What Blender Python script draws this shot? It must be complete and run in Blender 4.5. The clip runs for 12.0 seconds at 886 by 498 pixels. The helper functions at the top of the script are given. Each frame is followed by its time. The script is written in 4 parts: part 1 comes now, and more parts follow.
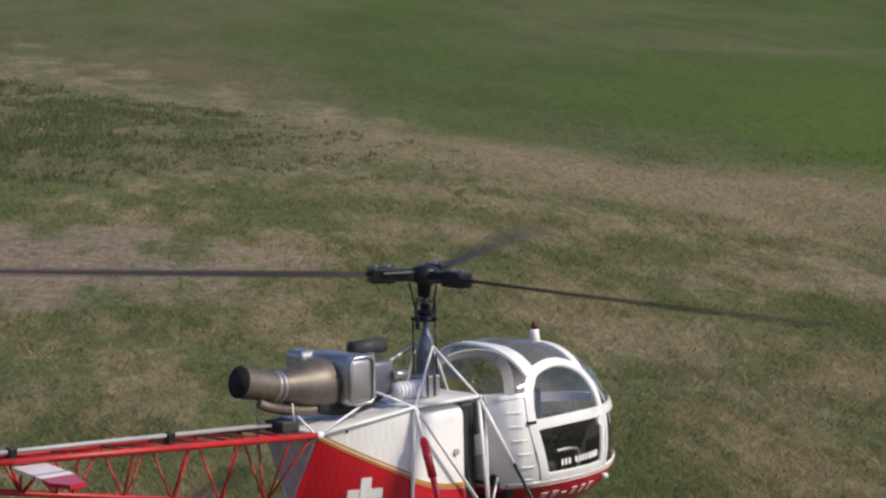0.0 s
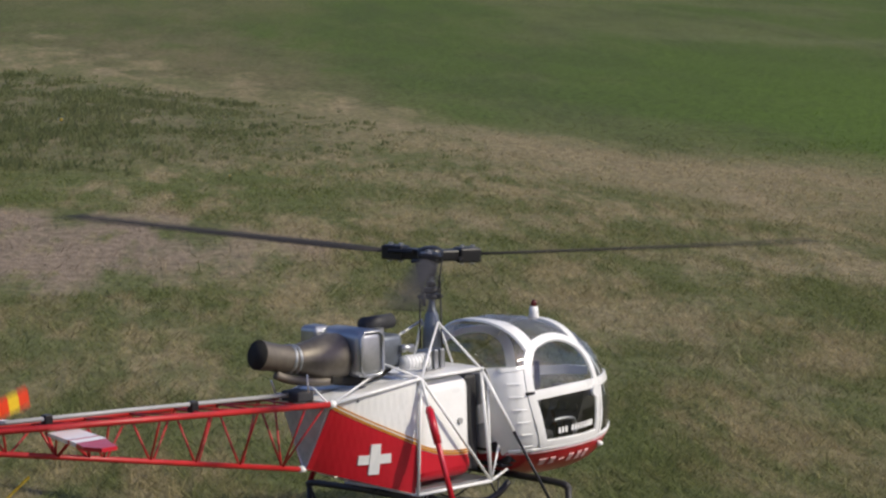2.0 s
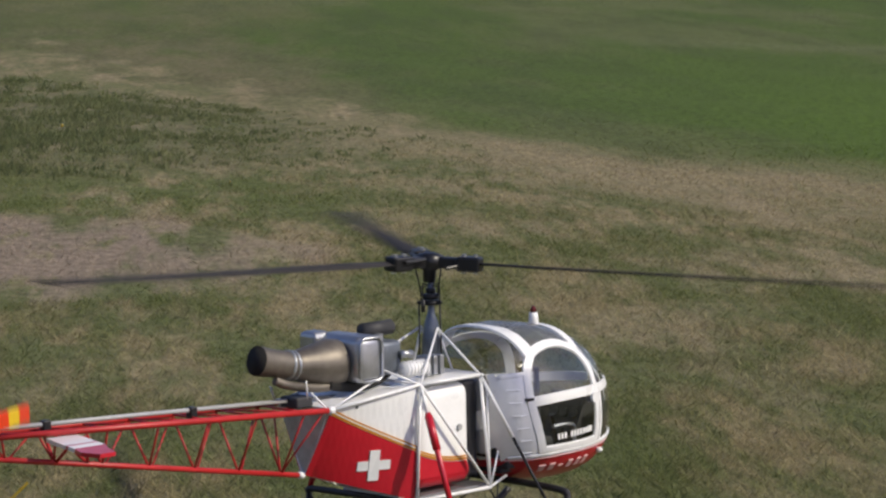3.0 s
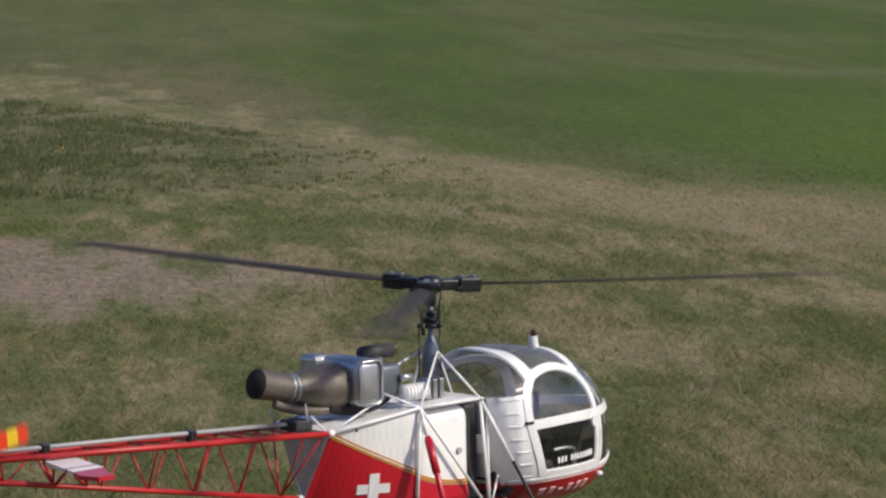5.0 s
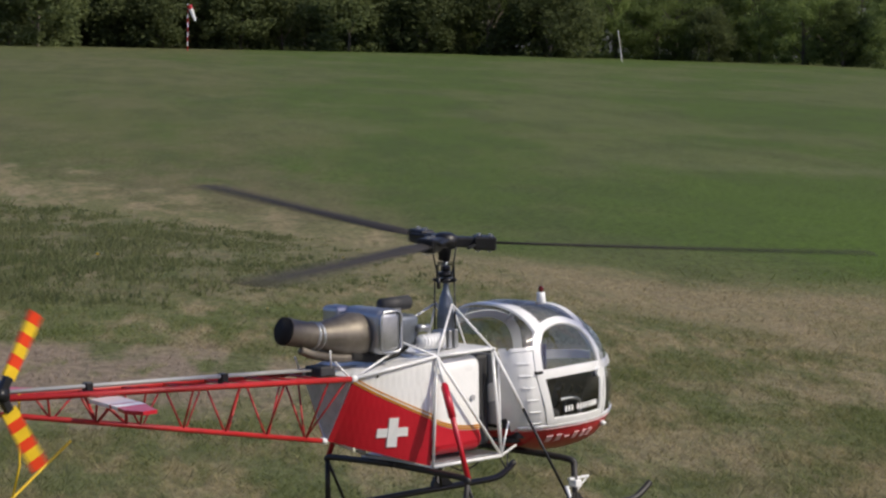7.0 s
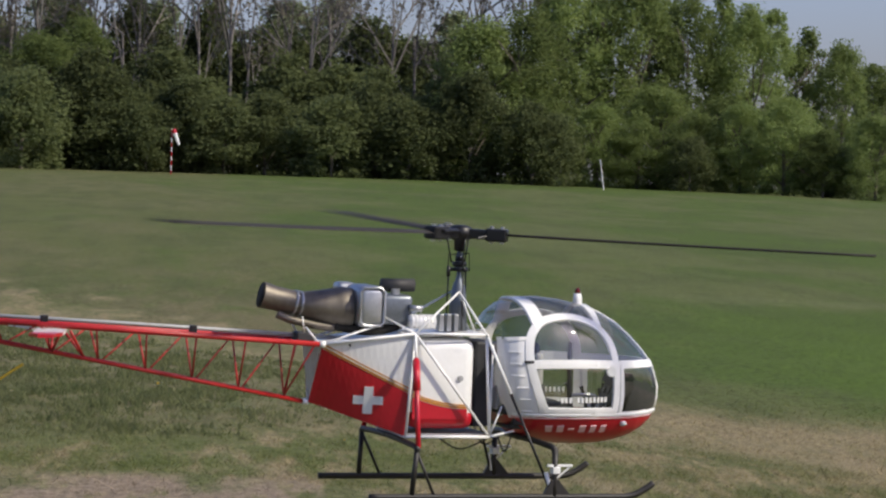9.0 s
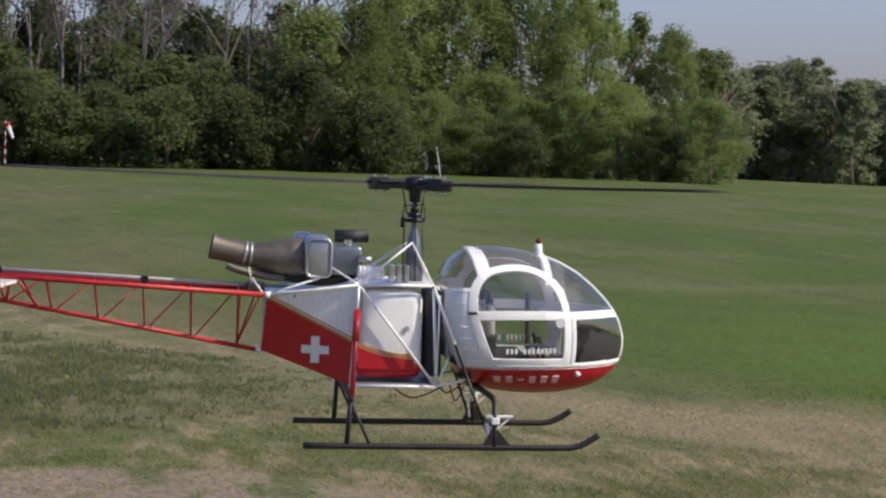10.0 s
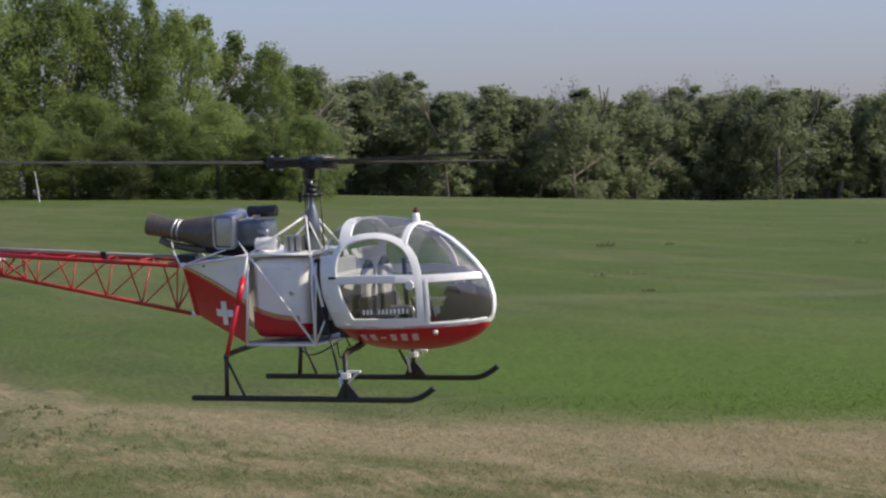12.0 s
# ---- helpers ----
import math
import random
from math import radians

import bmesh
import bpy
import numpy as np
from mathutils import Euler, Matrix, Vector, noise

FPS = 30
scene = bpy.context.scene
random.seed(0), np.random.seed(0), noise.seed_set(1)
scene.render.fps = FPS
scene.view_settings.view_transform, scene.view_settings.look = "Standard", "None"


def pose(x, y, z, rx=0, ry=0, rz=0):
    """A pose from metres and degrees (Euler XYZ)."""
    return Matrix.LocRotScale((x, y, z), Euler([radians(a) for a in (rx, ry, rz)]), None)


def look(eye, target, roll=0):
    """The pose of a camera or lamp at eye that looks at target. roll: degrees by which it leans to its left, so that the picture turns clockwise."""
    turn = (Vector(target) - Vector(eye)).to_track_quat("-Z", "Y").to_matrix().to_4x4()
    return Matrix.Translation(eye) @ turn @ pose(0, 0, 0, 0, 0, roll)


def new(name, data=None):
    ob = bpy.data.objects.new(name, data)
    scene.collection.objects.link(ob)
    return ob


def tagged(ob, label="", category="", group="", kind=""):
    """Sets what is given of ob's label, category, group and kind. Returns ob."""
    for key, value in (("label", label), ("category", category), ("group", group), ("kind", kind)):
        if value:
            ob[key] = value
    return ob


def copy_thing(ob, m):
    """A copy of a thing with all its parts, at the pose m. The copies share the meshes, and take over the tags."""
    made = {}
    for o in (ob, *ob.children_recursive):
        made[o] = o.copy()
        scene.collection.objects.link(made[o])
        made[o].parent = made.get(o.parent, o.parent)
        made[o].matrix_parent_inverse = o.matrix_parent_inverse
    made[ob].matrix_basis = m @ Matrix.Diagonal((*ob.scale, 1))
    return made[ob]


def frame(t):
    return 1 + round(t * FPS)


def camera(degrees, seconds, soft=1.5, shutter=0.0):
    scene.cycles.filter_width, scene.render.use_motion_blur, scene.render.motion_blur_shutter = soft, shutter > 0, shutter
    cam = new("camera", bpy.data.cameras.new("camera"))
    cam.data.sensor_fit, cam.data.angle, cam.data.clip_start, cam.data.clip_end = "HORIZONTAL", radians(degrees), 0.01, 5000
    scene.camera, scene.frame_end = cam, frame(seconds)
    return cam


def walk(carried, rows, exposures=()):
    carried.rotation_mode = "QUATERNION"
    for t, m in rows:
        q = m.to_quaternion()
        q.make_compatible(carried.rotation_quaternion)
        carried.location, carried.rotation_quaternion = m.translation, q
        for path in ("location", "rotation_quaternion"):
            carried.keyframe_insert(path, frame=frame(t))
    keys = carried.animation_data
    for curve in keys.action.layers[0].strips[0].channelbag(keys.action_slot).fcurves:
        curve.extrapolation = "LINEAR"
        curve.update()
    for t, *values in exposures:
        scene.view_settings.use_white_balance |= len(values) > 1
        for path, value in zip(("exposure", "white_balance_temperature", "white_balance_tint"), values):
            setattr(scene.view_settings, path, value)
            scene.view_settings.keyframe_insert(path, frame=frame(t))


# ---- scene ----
cam = camera(17.787, 12.0, soft=2.4, shutter=0.08)
PATH = [
    (0, 0.0347, 0.3630, 1.1730, -5.589, -6.087, 1.469),
    (0.5, 0.0243, 0.1261, 1.1864, -5.449, -6.269, 1.354),
    (1, 0.0156, 0.0041, 1.1924, -5.390, -6.350, 1.339),
    (1.5, 0.0167, -0.0041, 1.1932, -5.316, -6.331, 1.330),
    (2, 0.0174, -0.0065, 1.1967, -5.311, -6.304, 1.391),
    (2.5, 0.0210, -0.0064, 1.1975, -5.289, -6.257, 1.383),
    (3, 0.0223, -0.0071, 1.1972, -5.280, -6.181, 1.420),
    (5, 0.0249, -0.0013, 1.1974, -5.254, -5.714, 1.436),
    (5.5, 0.0358, 0.0315, 1.1968, -5.065, -5.594, 1.214),
    (6, 0.0477, 0.0865, 1.1990, -4.840, -5.207, 0.872),
    (6.5, 0.0384, 0.0877, 1.1991, -4.692, -4.532, 0.723),
    (7, -0.0106, 0.0840, 1.1771, -4.615, -3.611, 0.958),
    (9, -0.5344, -0.0867, 1.2216, -5.152, -1.058, 1.606),
    (9.5, -0.7695, -0.1354, 1.2236, -6.509, -1.056, 1.369),
    (10, -1.0034, -0.0484, 1.2114, -8.630, -1.219, 0.788),
    (10.5, -1.2493, -0.0546, 1.2122, -10.731, -1.398, 0.410),
    (11, -1.3809, -0.0048, 1.2175, -12.835, -1.425, -0.640),
    (11.5, -1.4611, 0.0742, 1.2190, -15.056, -1.123, -1.063),
    (12, -1.5953, 0.0891, 1.2306, -16.895, -0.872, -1.057),
]
walk(cam, [(t, pose(x, y, z, 90 + pitch, 0, yaw) @ pose(0, 0, 0, 0, 0, roll)) for t, x, y, z, yaw, pitch, roll in PATH],
     exposures=[(0, 0.18), (5.5, 0.18), (7, 0.17), (9, 0.39), (12, 0.58)])

# ---- light ----
SUN_AZ, SUN_EL = radians(117), radians(42)      # azimuth of the sun, clockwise from ahead (+y)
world = bpy.data.worlds.new("world")
scene.world = world
world.use_nodes = True
wn = world.node_tree
sky = wn.nodes.new("ShaderNodeTexSky")
sky.sky_type, sky.sun_disc = "NISHITA", False
sky.sun_elevation, sky.sun_rotation = SUN_EL, SUN_AZ
sky.air_density, sky.dust_density, sky.ozone_density = 1.0, 2.0, 6.0
haze = wn.nodes.new("ShaderNodeMix")                # thin lavender haze in the air
haze.data_type, haze.blend_type = "RGBA", "MULTIPLY"
haze.inputs[0].default_value = 1.0
haze.inputs[7].default_value = (1.17, 1.0, 1.11, 1)
wn.links.new(sky.outputs[0], haze.inputs[6])
wn.links.new(haze.outputs[2], wn.nodes["Background"].inputs[0])
wn.nodes["Background"].inputs[1].default_value = 0.098
sun = new("sun", bpy.data.lights.new("sun", "SUN"))
sun.data.energy, sun.data.angle, sun.data.color = 3.1, radians(0.6), (1.0, 0.92, 0.735)
sun_dir = Vector((math.sin(SUN_AZ) * math.cos(SUN_EL), math.cos(SUN_AZ) * math.cos(SUN_EL), math.sin(SUN_EL)))
sun.matrix_world = look(sun_dir * 50, (0, 0, 0))


# ---- materials ----
def mat(name, color, rough=0.5, metal=0.0, vary=0.15, scale=30.0, bump=0.0, coat=0.0, fine=6.0):
    """A paint, metal or plastic with two scales of variation in colour and gloss."""
    m = bpy.data.materials.new(name)
    m.use_nodes = True
    n, l = m.node_tree.nodes, m.node_tree.links
    b = n["Principled BSDF"]
    co = n.new("ShaderNodeTexCoord")
    big, small = n.new("ShaderNodeTexNoise"), n.new("ShaderNodeTexNoise")
    big.inputs["Scale"].default_value, small.inputs["Scale"].default_value = scale, scale * fine
    big.inputs["Detail"].default_value = 4
    mix = n.new("ShaderNodeMath")
    mix.operation = "MULTIPLY_ADD"
    mix.inputs[1].default_value = 0.5
    l.new(co.outputs["Object"], big.inputs["Vector"])
    l.new(co.outputs["Object"], small.inputs["Vector"])
    l.new(small.outputs["Fac"], mix.inputs[0])
    l.new(big.outputs["Fac"], mix.inputs[2])
    ramp = n.new("ShaderNodeValToRGB")
    ramp.color_ramp.elements[0].position, ramp.color_ramp.elements[1].position = 0.45, 1.05
    ramp.color_ramp.elements[0].color = (*[c * (1 - vary) for c in color], 1)
    ramp.color_ramp.elements[1].color = (*[min(1, c * (1 + vary * 0.7)) for c in color], 1)
    l.new(mix.outputs[0], ramp.inputs[0])
    l.new(ramp.outputs[0], b.inputs["Base Color"])
    rr = n.new("ShaderNodeMapRange")
    rr.inputs[3].default_value, rr.inputs[4].default_value = rough * 0.8, min(1, rough * 1.25)
    l.new(big.outputs["Fac"], rr.inputs[0])
    l.new(rr.outputs[0], b.inputs["Roughness"])
    b.inputs["Metallic"].default_value = metal
    b.inputs["Coat Weight"].default_value = coat
    if bump:
        bp = n.new("ShaderNodeBump")
        bp.inputs["Strength"].default_value, bp.inputs["Distance"].default_value = bump, 0.002
        l.new(small.outputs["Fac"], bp.inputs["Height"])
        l.new(bp.outputs[0], b.inputs["Normal"])
    return m


def glass_mat(name, tint, alpha):
    m = bpy.data.materials.new(name)
    m.use_nodes = True
    n, l = m.node_tree.nodes, m.node_tree.links
    n.remove(n["Principled BSDF"])
    tr, gl, lw, mx = n.new("ShaderNodeBsdfTransparent"), n.new("ShaderNodeBsdfGlossy"), n.new("ShaderNodeLayerWeight"), n.new("ShaderNodeMixShader")
    tr.inputs[0].default_value = (*tint, 1)
    gl.inputs["Roughness"].default_value = alpha
    lw.inputs["Blend"].default_value = 0.5
    edge, gloss = n.new("ShaderNodeMath"), n.new("ShaderNodeMath")
    edge.operation, gloss.operation = "POWER", "MULTIPLY_ADD"
    edge.inputs[1].default_value, gloss.inputs[1].default_value, gloss.inputs[2].default_value = 4.0, 0.80, 0.11
    l.new(lw.outputs["Facing"], edge.inputs[0])
    l.new(edge.outputs[0], gloss.inputs[0])
    l.new(gloss.outputs[0], mx.inputs[0])
    l.new(tr.outputs[0], mx.inputs[1])
    l.new(gl.outputs[0], mx.inputs[2])
    l.new(mx.outputs[0], n["Material Output"].inputs[0])
    return m


WHITE = mat("white_paint", (0.82, 0.82, 0.81), 0.28, vary=0.06, scale=20, coat=0.3)
RED = mat("red_paint", (0.47, 0.008, 0.022), 0.32, vary=0.10, scale=20, coat=0.3)
RED_TUBE = mat("red_tube_paint", (0.42, 0.018, 0.018), 0.42, vary=0.25, scale=25)
PINK = mat("pale_pink_lettering", (0.72, 0.42, 0.42), 0.4, vary=0.08)
GOLD = mat("gold_stripe", (0.55, 0.24, 0.03), 0.4, vary=0.1)
BLACK = mat("black_metal", (0.012, 0.012, 0.013), 0.38, metal=0.2, vary=0.3, scale=40)
BLADE = mat("blade_carbon", (0.020, 0.017, 0.015), 0.85, vary=0.3, scale=15)
SKID = mat("skid_black", (0.02, 0.018, 0.016), 0.5, vary=0.35, scale=40)
STEEL = mat("brushed_steel", (0.46, 0.47, 0.48), 0.36, metal=0.9, vary=0.15, scale=30, bump=0.1)
ALU = mat("grey_aluminium", (0.42, 0.43, 0.44), 0.42, metal=0.8, vary=0.2, scale=30)
SILVER = mat("silver_paint", (0.50, 0.50, 0.50), 0.35, metal=0.35, vary=0.3, scale=25, bump=0.2)
BRONZE = mat("heat_tinted_steel", (0.165, 0.145, 0.120), 0.50, metal=0.6, vary=0.35, scale=14)
SOOT = mat("soot", (0.012, 0.011, 0.01), 0.9, vary=0.3)
BLUE = mat("blue_grey_housing", (0.17, 0.19, 0.215), 0.36, metal=0.6, vary=0.25)
GREY = mat("grey_shell_paint", (0.36, 0.36, 0.36), 0.4, vary=0.1)
SEAT = mat("seat_fabric", (0.48, 0.47, 0.45), 0.85, vary=0.25, scale=40, bump=0.3)
DARK = mat("dark_cabin_plastic", (0.03, 0.03, 0.033), 0.6, vary=0.3)
YELLOW = mat("yellow_paint", (0.75, 0.50, 0.02), 0.4, vary=0.12)
ORANGE = mat("red_blade_band", (0.70, 0.05, 0.01), 0.4, vary=0.1)
LENS = mat("dark_red_lens", (0.10, 0.010, 0.008), 0.15, vary=0.1)
INK = mat("white_lettering", (0.80, 0.80, 0.78), 0.4, vary=0.05)
GLASS = glass_mat("cabin_perspex", (0.82, 0.84, 0.84), 0.03)
TINTED = glass_mat("roof_perspex", (0.72, 0.74, 0.76), 0.04)
_n, _l = TINTED.node_tree.nodes, TINTED.node_tree.links
_d, _m = _n.new("ShaderNodeBsdfDiffuse"), _n.new("ShaderNodeMixShader")
_d.inputs[0].default_value = (0.20, 0.205, 0.21, 1)
_m.inputs[0].default_value = 0.38
_l.new(_n["Material Output"].inputs[0].links[0].from_socket, _m.inputs[1])
_l.new(_d.outputs[0], _m.inputs[2])
_l.new(_m.outputs[0], _n["Material Output"].inputs[0])


def ground_colour(n, l):
    """The turf's colours by the place on the field: dry straw, green, worn earth."""
    geo = n.new("ShaderNodeNewGeometry")
    sep = n.new("ShaderNodeSeparateXYZ")
    l.new(geo.outputs["Position"], sep.inputs[0])

    def noise_at(scale, detail=4, stretch=1.0):
        mp, t = n.new("ShaderNodeMapping"), n.new("ShaderNodeTexNoise")
        mp.inputs["Scale"].default_value = (1, stretch, 1)
        t.inputs["Scale"].default_value, t.inputs["Detail"].default_value, t.inputs["Roughness"].default_value = scale, detail, 0.64
        l.new(geo.outputs["Position"], mp.inputs[0])
        l.new(mp.outputs[0], t.inputs["Vector"])
        return t.outputs["Fac"]

    def math_(op, a, b=None, c=None):
        k = n.new("ShaderNodeMath")
        k.operation = op
        for i, v in enumerate((a, b, c)):
            if v is None:
                continue
            if isinstance(v, (int, float)):
                k.inputs[i].default_value = v
            else:
                l.new(v, k.inputs[i])
        return k.outputs[0]

    def step(v, lo, hi):
        r = n.new("ShaderNodeMapRange")
        r.interpolation_type = "SMOOTHSTEP"
        r.inputs[1].default_value, r.inputs[2].default_value = lo, hi
        l.new(v, r.inputs[0])
        return r.outputs[0]

    def blend(f, a, b):
        k = n.new("ShaderNodeMix")
        k.data_type = "RGBA"
        l.new(f, k.inputs[0])
        for i, v in ((6, a), (7, b)):
            if isinstance(v, tuple):
                k.inputs[i].default_value = (*v, 1)
            else:
                l.new(v, k.inputs[i])
        return k.outputs[2]

    def sub(a, b):
        return math_("SUBTRACT", a, b)

    def mul(a, b):
        return math_("MULTIPLY", a, b)

    x, y = sep.outputs[0], sep.outputs[1]
    big, mid, fine = noise_at(0.45, 5), noise_at(3.2, 6, 0.22), noise_at(16, 5, 0.22)
    tuft = noise_at(7.0, 4, 0.2)
    wave = math_("MULTIPLY_ADD", mid, 2.4, mul(big, 2.4))
    # edge of the mown green beyond the dry strip: level on the right, running away to the left
    edge = math_("ADD", math_("MULTIPLY_ADD", math_("MINIMUM", x, 2.6), 3.0, y), math_("ADD", mul(math_("MAXIMUM", math_("ADD", x, -2.6), 0.0), 0.55), wave))
    left = sub(1.0, step(math_("MULTIPLY_ADD", mid, 1.5, x), 1.2, 3.0))
    green = step(math_("ADD", edge, mul(left, mul(sub(noise_at(1.6, 8, 0.25), 0.5), 17.0))), 24.6, 27.2)
    near = blend(step(math_("MULTIPLY_ADD", mid, 0.65, mul(fine, 0.35)), 0.42, 0.57), (0.236, 0.199, 0.110), (0.120, 0.127, 0.052))
    near = blend(mul(step(math_("MULTIPLY_ADD", noise_at(1.7, 7, 0.25), 0.75, mul(mid, 0.25)), 0.46, 0.58), 0.70), near, (0.097, 0.113, 0.038))
    near = blend(mul(step(noise_at(2.1, 6, 0.25), 0.52, 0.63), 0.65), near, (0.255, 0.214, 0.130))
    # pale dry belt along the mown edge
    belt = mul(step(edge, 21.6, 23.4), step(math_("MULTIPLY_ADD", fine, 0.4, mul(mid, 0.6)), 0.36, 0.56))
    near = blend(mul(mul(belt, sub(1.0, mul(left, 0.75))), 0.75), near, (0.262, 0.212, 0.128))
    # darker green under the weeds, and a green belt before them
    top, foot = math_("MULTIPLY_ADD", x, 1.7, math_("ADD", y, mul(mid, 2.4))), sub(math_("ADD", y, mul(mid, 1.6)), mul(x, 1.1))
    weedy = mul(mul(sub(1.0, step(top, 21.0, 22.4)), step(foot, 14.7, 16.0)), sub(1.0, step(math_("MULTIPLY_ADD", mid, 1.6, x), 1.1, 2.3)))
    near = blend(mul(weedy, 0.62), near, blend(step(math_("MULTIPLY_ADD", tuft, 0.5, mul(mid, 0.5)), 0.42, 0.58), (0.074, 0.096, 0.034), (0.160, 0.142, 0.080)))
    lawn = mul(mul(step(y, 11.7, 12.6), sub(1.0, step(y, 13.6, 15.0))), sub(1.0, step(math_("MULTIPLY_ADD", mid, 2.0, x), 1.2, 2.6)))
    near = blend(mul(mul(lawn, step(tuft, 0.36, 0.56)), 0.75), near, (0.096, 0.118, 0.036))
    # fresher grass close by
    fresh = mul(sub(1.0, step(math_("MULTIPLY_ADD", big, 3.0, y), 9.0, 12.5)), step(math_("MULTIPLY_ADD", tuft, 0.5, mul(mid, 0.5)), 0.40, 0.58))
    fresh = mul(fresh, sub(1.0, mul(step(x, 0.9, 1.9), 0.7)))
    near = blend(mul(fresh, 0.55), near, (0.100, 0.122, 0.046))
    # worn bare earth
    dx, dy = mul(math_("ADD", x, 0.85), 0.85), mul(math_("ADD", y, -10.6), 0.72)
    worn = math_("ADD", math_("ADD", math_("POWER", math_("ABSOLUTE", dx), 2.0), math_("POWER", math_("ABSOLUTE", dy), 2.0)), mul(mid, 3.4))
    near = blend(mul(mul(sub(1.0, step(worn, 1.9, 3.2)), sub(1.0, step(tuft, 0.50, 0.66))), 0.9), near, (0.235, 0.186, 0.138))
    # mown field, with dry streaks across it
    streak = noise_at(0.22, 7, 0.3)
    field = blend(step(streak, 0.46, 0.57), (0.070, 0.104, 0.021), (0.100, 0.117, 0.040))
    field = blend(mul(step(sub(noise_at(0.30, 6, 0.25), math_("MULTIPLY_ADD", x, 0.035, -0.05)), 0.44, 0.62), 0.42), field, (0.136, 0.118, 0.060))
    field = blend(mul(mul(left, step(math_("MULTIPLY_ADD", streak, 0.5, mul(mid, 0.5)), 0.42, 0.56)), mul(sub(1.0, step(y, 26.0, 46.0)), 0.7)), field, (0.150, 0.128, 0.068))
    field = blend(mul(step(noise_at(1.3, 7, 0.16), 0.42, 0.66), 0.5), field, (0.058, 0.074, 0.025))
    # lusher grass to the right of the strip, and a pale mown line across it
    lush = mul(step(math_("MULTIPLY_ADD", big, 3.0, x), 4.0, 6.8), sub(1.0, step(math_("MULTIPLY_ADD", big, 6.0, y), 22.0, 36.0)))
    field = blend(mul(lush, 0.8), field, (0.074, 0.122, 0.016))
    line = math_("ABSOLUTE", sub(math_("ADD", y, mul(mid, 2.4)), 33.4))
    field = blend(mul(mul(sub(1.0, step(line, 0.3, 1.3)), step(x, 3.0, 7.0)), 0.45), field, (0.128, 0.140, 0.060))
    return blend(green, near, field)


def turf_mat(name, island):
    m = bpy.data.materials.new(name)
    m.use_nodes = True
    n, l = m.node_tree.nodes, m.node_tree.links
    b = n["Principled BSDF"]
    col = ground_colour(n, l)
    hue = n.new("ShaderNodeHueSaturation")
    l.new(col, hue.inputs["Color"])
    if island:
        geo = n.new("ShaderNodeNewGeometry")
        r = n.new("ShaderNodeMapRange")
        r.inputs[3].default_value, r.inputs[4].default_value = 1.0, 2.0
        l.new(geo.outputs["Random Per Island"], r.inputs[0])
        l.new(r.outputs[0], hue.inputs["Value"])
    else:
        t, co = n.new("ShaderNodeTexNoise"), n.new("ShaderNodeTexCoord")
        t.inputs["Scale"].default_value, t.inputs["Detail"].default_value, t.inputs["Roughness"].default_value = 24, 7, 0.68
        flat = n.new("ShaderNodeMapping")
        flat.inputs["Scale"].default_value = (1, 0.42, 1)
        l.new(co.outputs["Object"], flat.inputs[0])
        l.new(flat.outputs[0], t.inputs["Vector"])
        r = n.new("ShaderNodeMapRange")
        r.inputs[1].default_value, r.inputs[2].default_value = 0.3, 0.7
        r.inputs[3].default_value, r.inputs[4].default_value = 0.55, 1.42
        l.new(t.outputs["Fac"], r.inputs[0])
        l.new(r.outputs[0], hue.inputs["Value"])
        bp = n.new("ShaderNodeBump")
        bp.inputs["Strength"].default_value, bp.inputs["Distance"].default_value = 0.7, 0.03
        l.new(t.outputs["Fac"], bp.inputs["Height"])
        l.new(bp.outputs[0], b.inputs["Normal"])
    l.new(hue.outputs[0], b.inputs["Base Color"])
    b.inputs["Roughness"].default_value = 0.9
    b.inputs["Specular IOR Level"].default_value = 0.15
    if island:
        tl, ms = n.new("ShaderNodeBsdfTranslucent"), n.new("ShaderNodeMixShader")
        ms.inputs[0].default_value = 0.5
        l.new(hue.outputs[0], tl.inputs[0])
        l.new(b.outputs[0], ms.inputs[1])
        l.new(tl.outputs[0], ms.inputs[2])
        l.new(ms.outputs[0], n["Material Output"].inputs[0])
    return m


